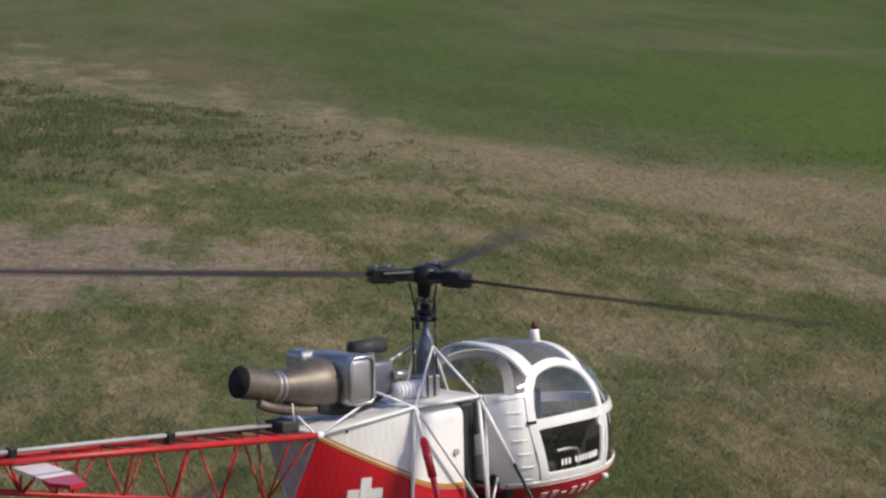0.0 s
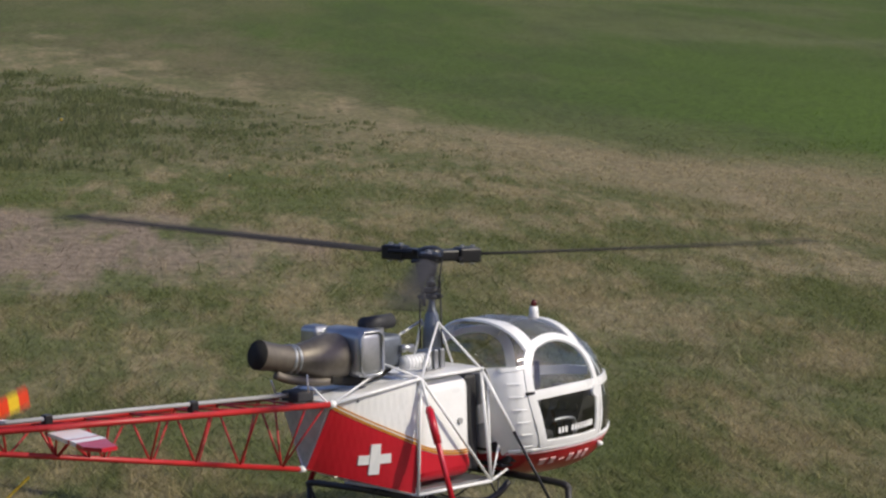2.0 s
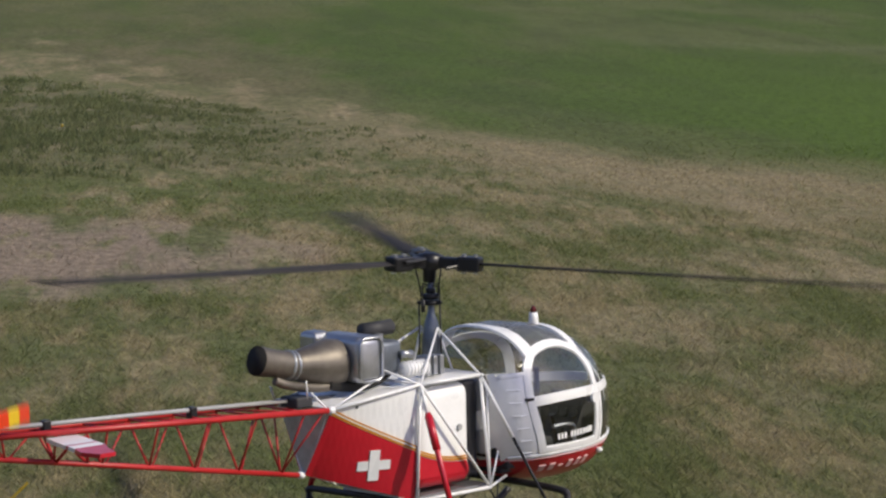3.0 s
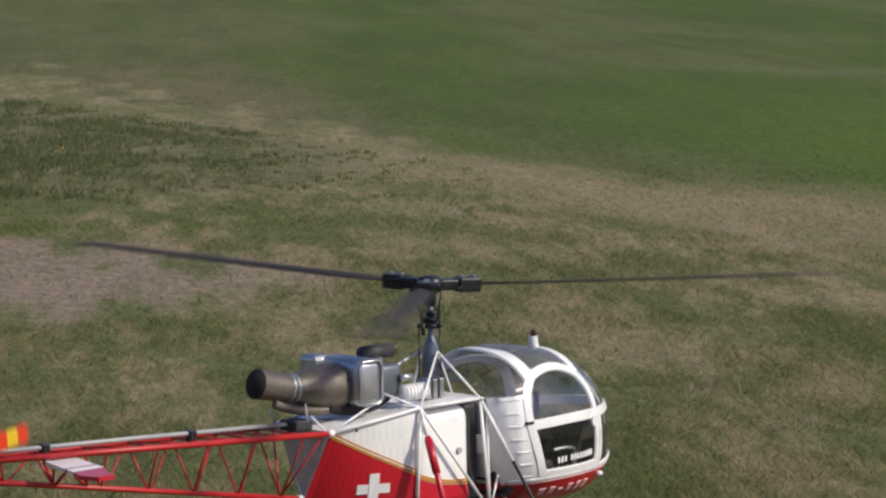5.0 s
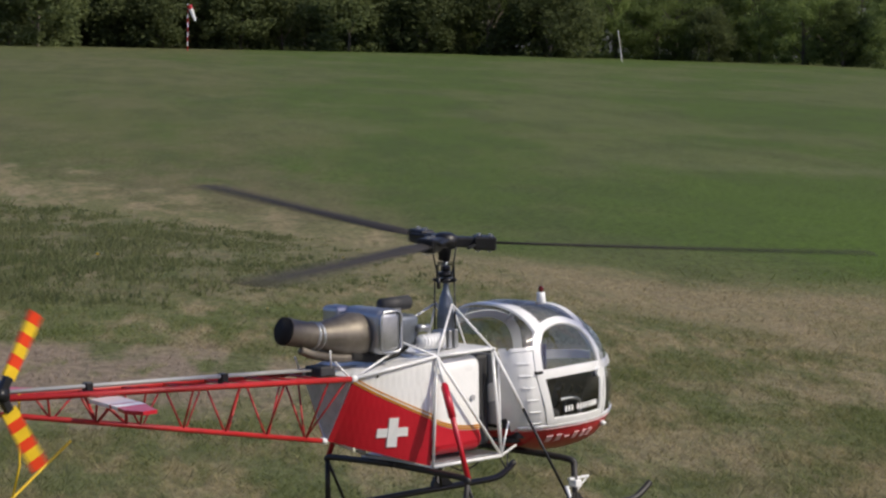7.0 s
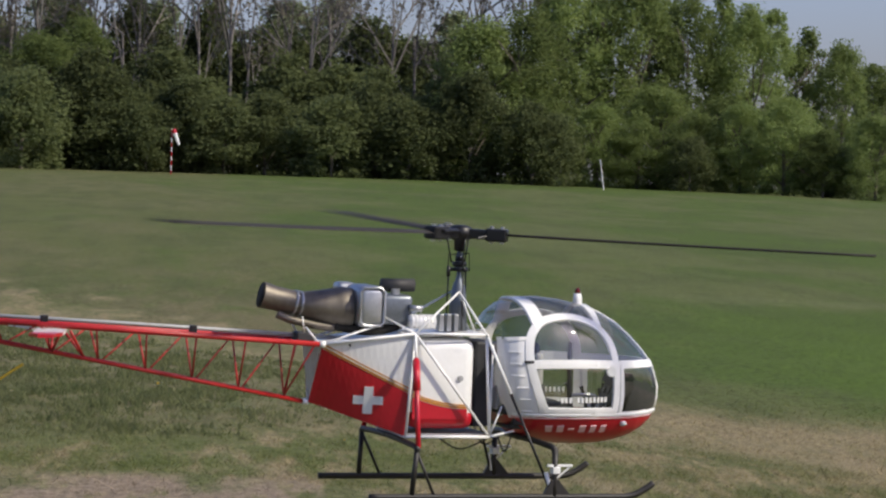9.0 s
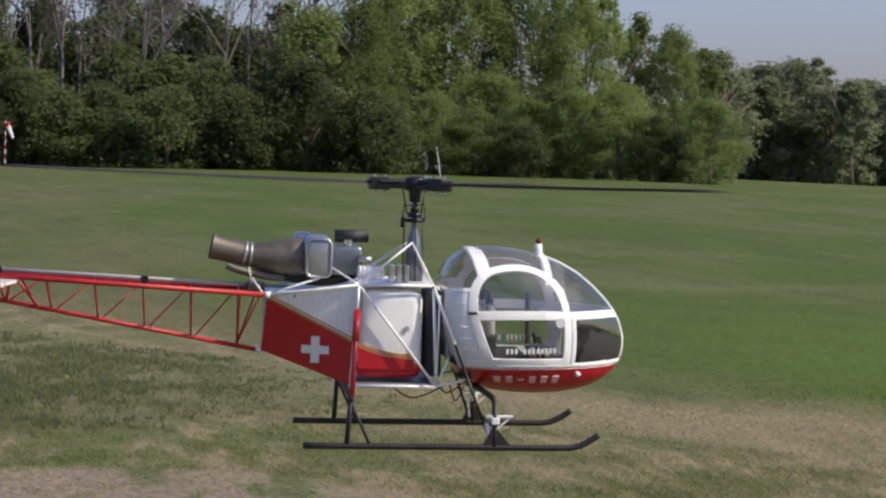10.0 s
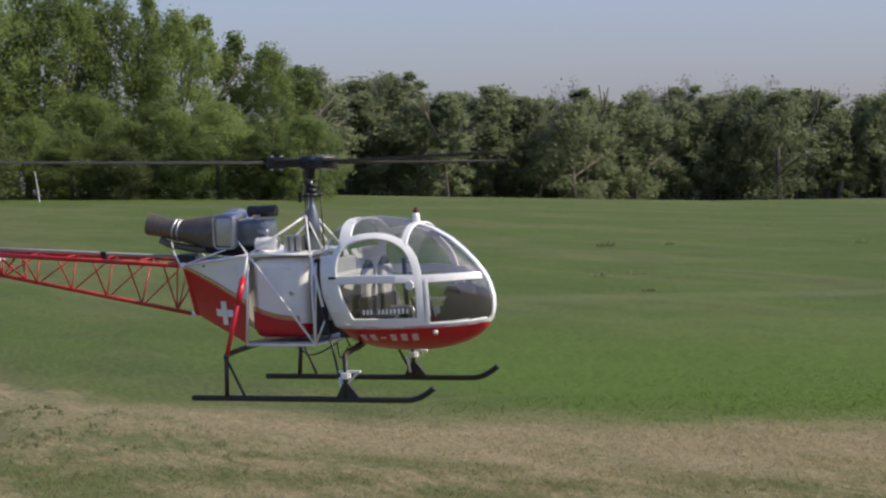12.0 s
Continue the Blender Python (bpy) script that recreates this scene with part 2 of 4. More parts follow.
def leaf_mat(name, dark, light, rough=0.85, spread=(0.70, 1.25)):
    m = bpy.data.materials.new(name)
    m.use_nodes = True
    n, l = m.node_tree.nodes, m.node_tree.links
    b = n["Principled BSDF"]
    geo, ob, t, co = n.new("ShaderNodeNewGeometry"), n.new("ShaderNodeObjectInfo"), n.new("ShaderNodeTexNoise"), n.new("ShaderNodeTexCoord")
    t.inputs["Scale"].default_value = 0.7
    l.new(co.outputs["Object"], t.inputs["Vector"])
    k = n.new("ShaderNodeMath")
    k.operation = "MULTIPLY_ADD"
    k.inputs[1].default_value = 0.26
    l.new(geo.outputs["Random Per Island"], k.inputs[0])
    k2 = n.new("ShaderNodeMath")
    k2.operation = "MULTIPLY_ADD"
    k2.inputs[1].default_value, k2.inputs[2].default_value = 0.9, -0.10
    l.new(t.outputs["Fac"], k2.inputs[0])
    l.new(k2.outputs[0], k.inputs[2])
    mx = n.new("ShaderNodeMix")
    mx.data_type = "RGBA"
    mx.inputs[6].default_value, mx.inputs[7].default_value = (*dark, 1), (*light, 1)
    l.new(k.outputs[0], mx.inputs[0])
    hue = n.new("ShaderNodeHueSaturation")
    r = n.new("ShaderNodeMapRange")
    r.inputs[3].default_value, r.inputs[4].default_value = spread
    l.new(ob.outputs["Random"], r.inputs[0])
    l.new(r.outputs[0], hue.inputs["Value"])
    l.new(mx.outputs[2], hue.inputs["Color"])
    l.new(hue.outputs[0], b.inputs["Base Color"])
    b.inputs["Roughness"].default_value = rough
    b.inputs["Specular IOR Level"].default_value = 0.06
    tl, ms = n.new("ShaderNodeBsdfTranslucent"), n.new("ShaderNodeMixShader")
    ms.inputs[0].default_value = 0.6
    l.new(hue.outputs[0], tl.inputs[0])
    l.new(b.outputs[0], ms.inputs[1])
    l.new(tl.outputs[0], ms.inputs[2])
    l.new(ms.outputs[0], n["Material Output"].inputs[0])
    return m


TURF, BLADES = turf_mat("turf", False), turf_mat("grass_blades", True)
WEED = leaf_mat("weed_leaves", (0.10, 0.145, 0.048), (0.34, 0.33, 0.17))
BARK = mat("bark", (0.13, 0.11, 0.085), 0.9, vary=0.4, scale=3, bump=0.4)
PALE_BARK = mat("pale_bark", (0.18, 0.165, 0.15), 0.9, vary=0.35, scale=3)
LEAF_DARK = leaf_mat("leaves_dark", (0.098, 0.125, 0.055), (0.185, 0.215, 0.092))
LEAF_LIGHT = leaf_mat("leaves_light", (0.15, 0.205, 0.072), (0.27, 0.33, 0.118))
# Haze is put into this leaf colour: paler, greyer, more even greens.
LEAF_FAR = leaf_mat("leaves_haze_paled", (0.19, 0.225, 0.128), (0.285, 0.315, 0.182), spread=(0.88, 1.12))
LEAF_DRY = leaf_mat("sparse_buds", (0.12, 0.11, 0.085), (0.21, 0.19, 0.145))


# ---- mesh helpers ----
def link(name, me, material, parent=None, label="", smooth=True):
    ob = new(name, me)
    me.materials.append(material)
    if smooth:
        me.polygons.foreach_set("use_smooth", [True] * len(me.polygons))
    if parent:
        ob.parent = parent
    return tagged(ob, label)


def part(name, bm, material, parent=None, label="", smooth=False):
    bmesh.ops.recalc_face_normals(bm, faces=bm.faces)
    me = bpy.data.meshes.new(name)
    bm.to_mesh(me)
    bm.free()
    return link(name, me, material, parent, label, smooth)


def box(lo, hi, bevel=0.0, seg=2, m=None):
    bm = bmesh.new()
    bmesh.ops.create_cube(bm, size=1)
    c, s = [(a + b) / 2 for a, b in zip(lo, hi)], [b - a for a, b in zip(lo, hi)]
    for v in bm.verts:
        v.co = Vector([v.co[i] * s[i] + c[i] for i in range(3)])
    if bevel:
        bmesh.ops.bevel(bm, geom=bm.edges[:], offset=bevel, segments=seg, affect="EDGES", profile=0.5)
    if m:
        bm.transform(m)
    return bm


def tube(points, radius, sides=10, bm=None, cap=True):
    """A round bar along points; radius: one, or one for each point."""
    bm = bm or bmesh.new()
    pts = [Vector(p) for p in points]
    rad = radius if isinstance(radius, (list, tuple)) else [radius] * len(pts)
    rings, up = [], None
    for i, p in enumerate(pts):
        d = (pts[min(i + 1, len(pts) - 1)] - pts[max(i - 1, 0)]).normalized()
        if up is None:
            up = d.orthogonal().normalized()
        up = (up - d * up.dot(d)).normalized()
        side = d.cross(up)
        rings.append([bm.verts.new(p + (up * math.cos(a) + side * math.sin(a)) * rad[i]) for a in [2 * math.pi * k / sides for k in range(sides)]])
    for a, b in zip(rings, rings[1:]):
        for k in range(sides):
            bm.faces.new((a[k], a[(k + 1) % sides], b[(k + 1) % sides], b[k]))
    if cap:
        bm.faces.new(rings[0][::-1])
        bm.faces.new(rings[-1])
    return bm


def curve_points(points, n=8):
    """A smooth line through the points."""
    p = [Vector(q) for q in points]
    out = []
    for i in range(len(p) - 1):
        a, b, c, d = p[max(i - 1, 0)], p[i], p[i + 1], p[min(i + 2, len(p) - 1)]
        for k in range(n):
            t = k / n
            out.append(0.5 * ((2 * b) + (c - a) * t + (2 * a - 5 * b + 4 * c - d) * t * t + (3 * b - a - 3 * c + d) * t ** 3))
    return out + [p[-1]]


def plate(outline, thick, axis):
    """A flat plate: outline points, thickened along axis."""
    bm = bmesh.new()
    ax = Vector(axis) * thick / 2
    a = [bm.verts.new(Vector(p) - ax) for p in outline]
    b = [bm.verts.new(Vector(p) + ax) for p in outline]
    bm.faces.new(a)
    bm.faces.new(b[::-1])
    for i in range(len(a)):
        j = (i + 1) % len(a)
        bm.faces.new((a[i], a[j], b[j], b[i]))
    return bm


def bulk(name, verts, faces, material, parent=None, label=""):
    me = bpy.data.meshes.new(name)
    k = faces.shape[1]
    me.vertices.add(len(verts))
    me.vertices.foreach_set("co", np.asarray(verts, np.float32).ravel())
    me.loops.add(faces.size)
    me.loops.foreach_set("vertex_index", faces.astype(np.int32).ravel())
    me.polygons.add(len(faces))
    me.polygons.foreach_set("loop_start", np.arange(0, faces.size, k, dtype=np.int32))
    me.update(calc_edges=True)
    return link(name, me, material, parent, label, smooth=False)


# ---- ground ----
def ground_z(x, y):
    """The field is level near the camera and rises very gently to the wood."""
    x, y = np.asarray(x, float), np.asarray(y, float)
    r = np.hypot(x, y)
    az = np.degrees(np.arctan2(x, np.maximum(y, 1e-6)))
    k = np.interp(az, [-10, 4, 12, 22, 40], [0.0172, 0.0170, 0.0145, 0.0078, 0.006])
    k = np.where(y > 0, k, 0.006)
    s = np.log1p(np.exp(np.clip((r - 26) / 4.0, -40, 40))) * 4.0
    return k * np.minimum(s, 190) + 0.012 * np.sin(x * 1.9 + 0.6 * y) * np.sin(y * 1.3) * np.clip((r - 6.8) / 3, 0, 1)


def make_ground():
    rs = np.concatenate([[0.0], np.linspace(1, 30, 88), np.geomspace(31, 3000, 70)])
    az = np.radians(np.concatenate([np.arange(-180, -14, 6.0), np.arange(-14, 40, 0.75), np.arange(40, 180, 6.0)]))
    n = len(az)
    R, A = np.meshgrid(rs[1:], az, indexing="ij")
    x, y = R * np.sin(A), R * np.cos(A)
    v = np.concatenate([[[0, 0, float(ground_z(0, 0))]], np.stack([x, y, ground_z(x, y)], -1).reshape(-1, 3)])
    i, j = np.meshgrid(np.arange(len(rs) - 2), np.arange(n), indexing="ij")
    a, b = 1 + i * n + j, 1 + i * n + (j + 1) % n
    f = np.stack([a, b, b + n, a + n], -1).reshape(-1, 4)
    j = np.arange(n)
    core = np.stack([0 * j, 0 * j, 1 + (j + 1) % n, 1 + j], -1)
    me = bpy.data.meshes.new("ground")
    me.from_pydata(v.tolist(), [], f.tolist() + core[:, 1:].tolist())
    me.update()
    tagged(link("ground", me, TURF), "patchy dry and green mown airfield grass", "ground", kind="structure")


make_ground()


def in_view(n, rng, near, far):
    """Random places on the strip of field before the camera, denser near by."""
    y = near * (far / near) ** rng.random(n)
    lo = -0.13 * y - 0.55
    hi = 0.42 * y + 0.5
    return lo + (hi - lo) * rng.random(n), y


def make_grass():
    rng = np.random.default_rng(3)
    n = 900000
    x, y = in_view(n, rng, 5.0, 30)
    clump = np.sin(x * 5.1 + 2 * np.sin(y * 2.3)) * np.sin(y * 4.3 + 1.5 * np.sin(x * 3.1))
    keep = rng.random(n) < 0.85 + 0.15 * clump
    worn = ((x + 0.85) * 0.85) ** 2 + ((y - 10.6) * 0.72) ** 2 < 1.2
    keep &= ~(worn & (rng.random(n) < 0.8))
    keep &= rng.random(n) < np.interp(y, [5, 12, 15.5, 20], [1.0, 0.9, 0.4, 0.0])
    x, y, clump = x[keep], y[keep], clump[keep]
    n = len(x)
    h = (0.006 + 0.024 * rng.random(n) ** 3) * (1 + 0.35 * clump) * np.where(rng.random(n) < 0.03, 2.2, 1.0)
    h *= np.where(y > 17, 0.6, 1.0)
    w = 0.0011 + 0.0016 * rng.random(n) ** 2 + 0.00008 * y
    a, lean, b = rng.random(n) * 6.283, h * (0.5 + 1.8 * rng.random(n)), rng.random(n) * 6.283
    z = ground_z(x, y)
    p = np.stack([x, y, z - 0.003], -1)
    s = np.stack([np.cos(a) * w, np.sin(a) * w, 0 * w], -1)
    tip = p + np.stack([np.cos(b) * lean, np.sin(b) * lean, h], -1)
    v = np.stack([p - s, p + s, tip], 1).reshape(-1, 3)
    ob = bulk("grass", v, np.arange(3 * n).reshape(n, 3), BLADES)
    tagged(ob, "short patchy grass, straw-coloured and green", "grass", kind="stuff")


make_grass()


def make_weeds():
    """Tufts of upright leaves: thick on the left, thinning to dry stalks on the right."""
    rng = np.random.default_rng(8)
    k = 15000
    x, y = -3.4 + 5.2 * rng.random(k), 13.6 + 10.0 * rng.random(k)
    ragged = 0.6 * np.sin(x * 2.1 + 1) * np.sin(y * 1.1) + 0.35 * rng.normal(size=k)
    keep = (y < 20.4 - 1.7 * x + ragged) & (y > np.maximum(14.2, 14.8 + 1.1 * x) + ragged) & (x < 1.35 + 0.3 * ragged)
    patch = np.sin(x * 4.3 + 2.2 * np.sin(y * 1.3)) * np.sin(y * 1.9 + 1.7 * np.sin(x * 2.9))
    keep &= rng.random(k) < np.clip(0.42 + 0.55 * patch - 0.28 * np.clip(x + 0.3, 0, 1.2), 0.05, 1)
    stray = (~keep) & (y < 16.5) & (rng.random(k) < 0.02)
    x, y = x[keep | stray], y[keep | stray]
    m = 14
    x, y = np.repeat(x, m), np.repeat(y, m)
    n = len(x)
    tall = np.repeat(0.018 + 0.042 * rng.random(n // m) ** 1.6, m) * np.where(x < 0, 1.0, 0.7)
    x, y = x + rng.normal(size=n) * 0.022, y + rng.normal(size=n) * 0.03
    h = tall * (0.5 + 0.7 * rng.random(n))
    w = 0.0026 + 0.0030 * rng.random(n)
    a, b = rng.random(n) * 6.283, rng.random(n) * 6.283
    lean = h * (0.2 + 0.8 * rng.random(n))
    p = np.stack([x, y, ground_z(x, y) - 0.004], -1)
    side = np.stack([np.cos(a) * w, np.sin(a) * w, 0 * w], -1)
    tip = p + np.stack([np.cos(b) * lean, np.sin(b) * lean, h], -1)
    v = np.stack([p - side * 0.5, p * 0.45 + tip * 0.55 + side, tip, p * 0.45 + tip * 0.55 - side], 1).reshape(-1, 3)
    tagged(bulk("weeds", v, np.arange(4 * n).reshape(n, 4), WEED), "patch of taller dark-green broad-leaved weeds in the grass", "weeds", kind="stuff")


make_weeds()


def daisy(x, y, h, size):
    z = float(ground_z(x, y))
    base = new("daisy")
    base.location = (x, y, z)
    part("stem", tube([(0, 0, 0), (0.004, 0, h * 0.5), (0.002, -0.004, h)], 0.0012, 5), WEED, base)
    bm = bmesh.new()
    for k in range(11):
        a = 6.283 * k / 11
        d, s = Vector((math.cos(a), math.sin(a) * 0.8, math.sin(a) * -0.5)), Vector((-math.sin(a), math.cos(a), 0)) * size * 0.2
        o = Vector((0.002, -0.004, h))
        bm.faces.new([bm.verts.new(o + d * size * 0.25), bm.verts.new(o + d * size * 0.7 - s), bm.verts.new(o + d * size), bm.verts.new(o + d * size * 0.7 + s)])
    part("petals", bm, INK, base, "white petals")
    hd = bmesh.new()
    bmesh.ops.create_icosphere(hd, subdivisions=1, radius=size * 0.3, matrix=Matrix.Translation((0.002, -0.004, h)))
    part("flower_head", hd, YELLOW, base, "yellow centre")
    tagged(base, "small white daisy in the grass", "flower", group="daisies in the grass")


for dx, dy, dh, ds in ((-0.69, 16.55, 0.075, 0.030), (0.24, 13.55, 0.04, 0.014), (-1.5, 15.9, 0.06, 0.014), (0.75, 16.9, 0.05, 0.012), (-0.2, 17.3, 0.06, 0.012), (2.4, 9.9, 0.03, 0.009)):
    daisy(dx, dy, dh, ds)


def weed_tuft(x, y, size, seed):
    rng = np.random.default_rng(seed)
    n = 90
    a, r = rng.random(n) * 6.283, size * np.sqrt(rng.random(n)) * 0.5
    px_, py_ = r * np.cos(a) * 1.3, r * np.sin(a)
    h = size * (0.10 + 0.34 * rng.random(n) ** 2) * (1.1 - r / size)
    b, w = rng.random(n) * 6.283, size * 0.035
    p = np.stack([px_, py_, np.full(n, -0.02)], -1)
    side = np.stack([np.cos(b) * w, np.sin(b) * w, 0 * b], -1)
    tip = p + np.stack([np.cos(b + 1.2) * h * 0.6, np.sin(b + 1.2) * h * 0.6, h + 0.02], -1)
    v = np.stack([p - side, p * 0.4 + tip * 0.6 + side, tip, p * 0.4 + tip * 0.6 - side], 1).reshape(-1, 3)
    ob = bulk("weed_tuft", v, np.arange(4 * n).reshape(n, 4), WEED)
    ob.location = (x, y, float(ground_z(x, y)))
    tagged(ob, "low dark-green tuft of weeds on the mown field", "weed", group="tufts on the mown field")


for k, (tx, ty, ts) in enumerate(((18.8, 55.5, 0.34), (12.6, 38.9, 0.24), (13.4, 39.6, 0.30), (11.3, 33.6, 0.16), (24.8, 55.9, 0.26), (20.6, 56.5, 0.2))):
    weed_tuft(tx, ty, ts, 90 + k)


# ---- the wood ----
def limbs(rng, height, spread, levels, thick, droop=0.0, start=0.25):
    """The bars of a tree's trunk and limbs, as (from, to, r0, r1), and the limbs' ends."""
    bars, ends = [], []

    def grow(p, d, length, r, level):
        q = p + d * length
        bars.append((p, q, r, r * 0.62, level))
        if level >= levels:
            ends.append(q)
            return
        for _ in range(rng.integers(2, 4) if level else rng.integers(4, 6)):
            f = rng.uniform(start if level == 0 else 0.4, 1.0)
            nd = (d + Vector(rng.normal(size=3)) * spread).normalized()
            nd.z = max(nd.z, -0.1) + 0.22 - droop
            grow(p.lerp(q, f), nd.normalized(), length * rng.uniform(0.45, 0.7), r * (0.5 + 0.1 * (1 - f)), level + 1)

    grow(Vector((0, 0, -0.2)), Vector((rng.normal() * 0.04, rng.normal() * 0.04, 1)).normalized(), height * 0.55, thick, 0)
    return bars, ends


def crown_mesh(name, rng, height, width, low, n, leaf, lumps):
    """A crown of small leaf sprays gathered in uneven clumps."""
    cs = []
    for k in range(lumps):
        a, t = rng.random() * 6.283, rng.random() ** 0.8
        z = low + (height - low) * t
        prof = math.sin(math.pi * min(1, 0.18 + 0.80 * t)) ** 0.7
        r = width * prof * math.sqrt(rng.random()) * 0.9
        cs.append((r * math.cos(a), r * math.sin(a), z, width * rng.uniform(0.10, 0.24)))
    cs = np.array(cs)
    i = rng.integers(0, lumps, n)
    d = np.clip(rng.normal(size=(n, 3)), -1.7, 1.7) * np.array([1, 1, 1.1])
    c = cs[i, :3] + d * (cs[i, 3] * 0.62)[:, None]
    c[:, 2] = np.where(c[:, 2] < 0.05, 0.05 + 0.5 * rng.random(n), c[:, 2])
    nrm = d * 0.30 + rng.normal(size=(n, 3)) * 0.8 + np.array([0, 0, 0.45])
    nrm /= np.linalg.norm(nrm, axis=1)[:, None]
    u = np.cross(nrm, rng.normal(size=(n, 3)))
    u /= np.linalg.norm(u, axis=1)[:, None]
    w = np.cross(nrm, u)
    s = (leaf * (0.5 + 0.9 * rng.random(n)))[:, None]
    v = np.stack([c - u * s, c - w * s * 0.6 + u * s * 0.1, c + u * s, c + w * s * 0.6 - u * s * 0.2], 1).reshape(-1, 3)
    return v, np.arange(4 * n).reshape(n, 4)


def tree(name, seed, height, width, low, n, leaf, lumps, leaves, bark, label, levels=2, thick=0.16):
    rng = np.random.default_rng(seed)
    base = new(name)
    bars, ends = limbs(rng, height, 0.5, levels, thick)
    bm = bmesh.new()
    for p, q, a, b, lv in bars:
        tube([p, q], [a, b], 6 if lv == 0 else 4, bm, cap=False)
    part("trunk", bm, bark, base)
    v, f = crown_mesh("crown", rng, height, width, low, n, leaf, lumps)
    tagged(bulk("crown", v, f, leaves, base), kind="stuff")
    return tagged(base, label, "tree")


def bare_tree(seed, height, label):
    rng = np.random.default_rng(seed)
    base = new("bare_tree")
    bars, ends = limbs(rng, height * 1.05, 0.45, 5, 0.13, start=0.3)
    t, c = bmesh.new(), bmesh.new()
    for p, q, a, b, lv in bars:
        tube([p, q], [max(a * 0.85, 0.014), max(b * 0.85, 0.011)], 5 if lv < 2 else 3, t if lv < 2 else c, cap=False)
    part("trunk", t, PALE_BARK, base)
    tagged(part("twig_cloud", c, PALE_BARK, base), kind="stuff")
    e = np.array([list(q) for q in ends])
    k = np.repeat(e, 6, axis=0) + rng.normal(size=(len(e) * 6, 3)) * 0.42
    u, w = rng.normal(size=k.shape) * 0.05, rng.normal(size=k.shape) * 0.05
    buds = bulk("bud_cloud", np.stack([k - u, k - w, k + u, k + w], 1).reshape(-1, 3), np.arange(4 * len(k)).reshape(-1, 4), LEAF_DRY, base)
    tagged(buds, kind="stuff")
    return tagged(base, label, "tree")


def plant(kinds, az, dist, scale, turn, sink=0.15):
    x, y = dist * math.sin(radians(az)), dist * math.cos(radians(az))
    m = Matrix.Translation((x, y, float(ground_z(x, y)) - sink)) @ Matrix.Rotation(turn, 4, "Z")
    ob = copy_thing(kinds, m)
    ob.scale = (scale[0], scale[0], scale[1])
    return ob


def make_wood():
    rng = np.random.default_rng(21)
    big = [tree("broadleaf_tree", 31 + k, 10.0, 3.3, 0.5, 21000, 0.088, 150, LEAF_LIGHT, BARK, "tall broad-crowned tree in fresh light-green leaf") for k in range(3)]
    slim = [tree("poplar_tree", 41 + k, 10.0, 1.8, 0.6, 13000, 0.085, 110, LEAF_LIGHT, BARK, "tall narrow tree in light-green leaf") for k in range(2)]
    bush = [tree("shrub", 51 + k, 5.0, 2.4, 0.1, 9500, 0.096, 100, LEAF_DARK, BARK, "dense dark-green shrub at the edge of the wood", levels=1, thick=0.08) for k in range(3)]
    far = [tree("far_tree", 61 + k, 8.0, w, 0.3, m, 0.095, 90, LEAF_FAR, BARK, "green tree in the distant hedge line, leaf colour paled for haze") for k, (w, m) in enumerate(((1.5, 6200), (2.0, 7800), (1.2, 5000), (2.5, 9000)))]
    bare = [bare_tree(71 + k, 12.0, "pale nearly leafless tree behind the shrubs") for k in range(3)]

    def row(kinds, spots):
        for i, (az, dist, sx, sz) in enumerate(spots):
            plant(kinds[i % len(kinds)], az, dist, (sx, sz), rng.random() * 6.28)

    # nearer wood: shrubs along its foot, bare trees behind, then the tall leafy stand
    row(bush, [(a + rng.normal() * 0.25, 148 + rng.normal() * 1.5, rng.uniform(0.9, 1.3), rng.uniform(0.7, 1.1)) for a in np.arange(-6, 7.6, 0.95)])
    row(big, [(a + rng.normal() * 0.2, 149 + rng.normal() * 1.2, rng.uniform(0.6, 0.8), rng.uniform(0.30, 0.48)) for a in np.arange(8.0, 13.5, 0.9)])
    row(bush, [(9.9, 147.5, 0.7, 0.55), (12.6, 148, 0.8, 0.6)])
    row(bush, [(a + rng.normal() * 0.3, 154 + rng.normal() * 2.0, rng.uniform(1.1, 1.5), rng.uniform(0.95, 1.35)) for a in np.arange(-6, 6, 1.1)])
    row(bare, [(a + rng.normal() * 0.25, 162 + rng.normal() * 3, rng.uniform(0.9, 1.2), rng.uniform(1.1, 1.45)) for a in np.arange(-6, 6.4, 0.55)])
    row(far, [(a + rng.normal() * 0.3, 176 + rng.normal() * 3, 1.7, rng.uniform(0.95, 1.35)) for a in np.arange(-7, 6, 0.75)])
    row(bush, [(a + rng.normal() * 0.3, 169 + rng.normal() * 2, rng.uniform(1.2, 1.6), rng.uniform(1.5, 1.95)) for a in np.arange(-6, 5.8, 1.0)])
    row(big, [(-3.2, 156, 1.0, 0.72), (-2.4, 158, 0.8, 0.82), (-6.5, 158, 1.0, 0.85), (5.6, 152, 1.15, 0.86), (6.6, 153, 1.1, 0.92), (7.4, 157, 1.0, 1.12), (8.7, 158, 1.05, 1.12), (9.8, 160, 0.9, 1.08), (11.0, 160, 0.85, 1.02), (12.9, 163, 0.72, 0.86)])
    row(slim, [(8.0, 160, 1.0, 1.3), (9.3, 162, 1.0, 1.22), (10.5, 163, 1.0, 1.15), (11.5, 164, 1.0, 1.06), (12.2, 166, 1.1, 0.94), (13.5, 170, 1.0, 0.80), (7.0, 164, 1.1, 1.2)])
    row(big, [(9.2, 153, 0.9, 0.55), (10.6, 154, 0.9, 0.5), (11.8, 156, 0.9, 0.52)])
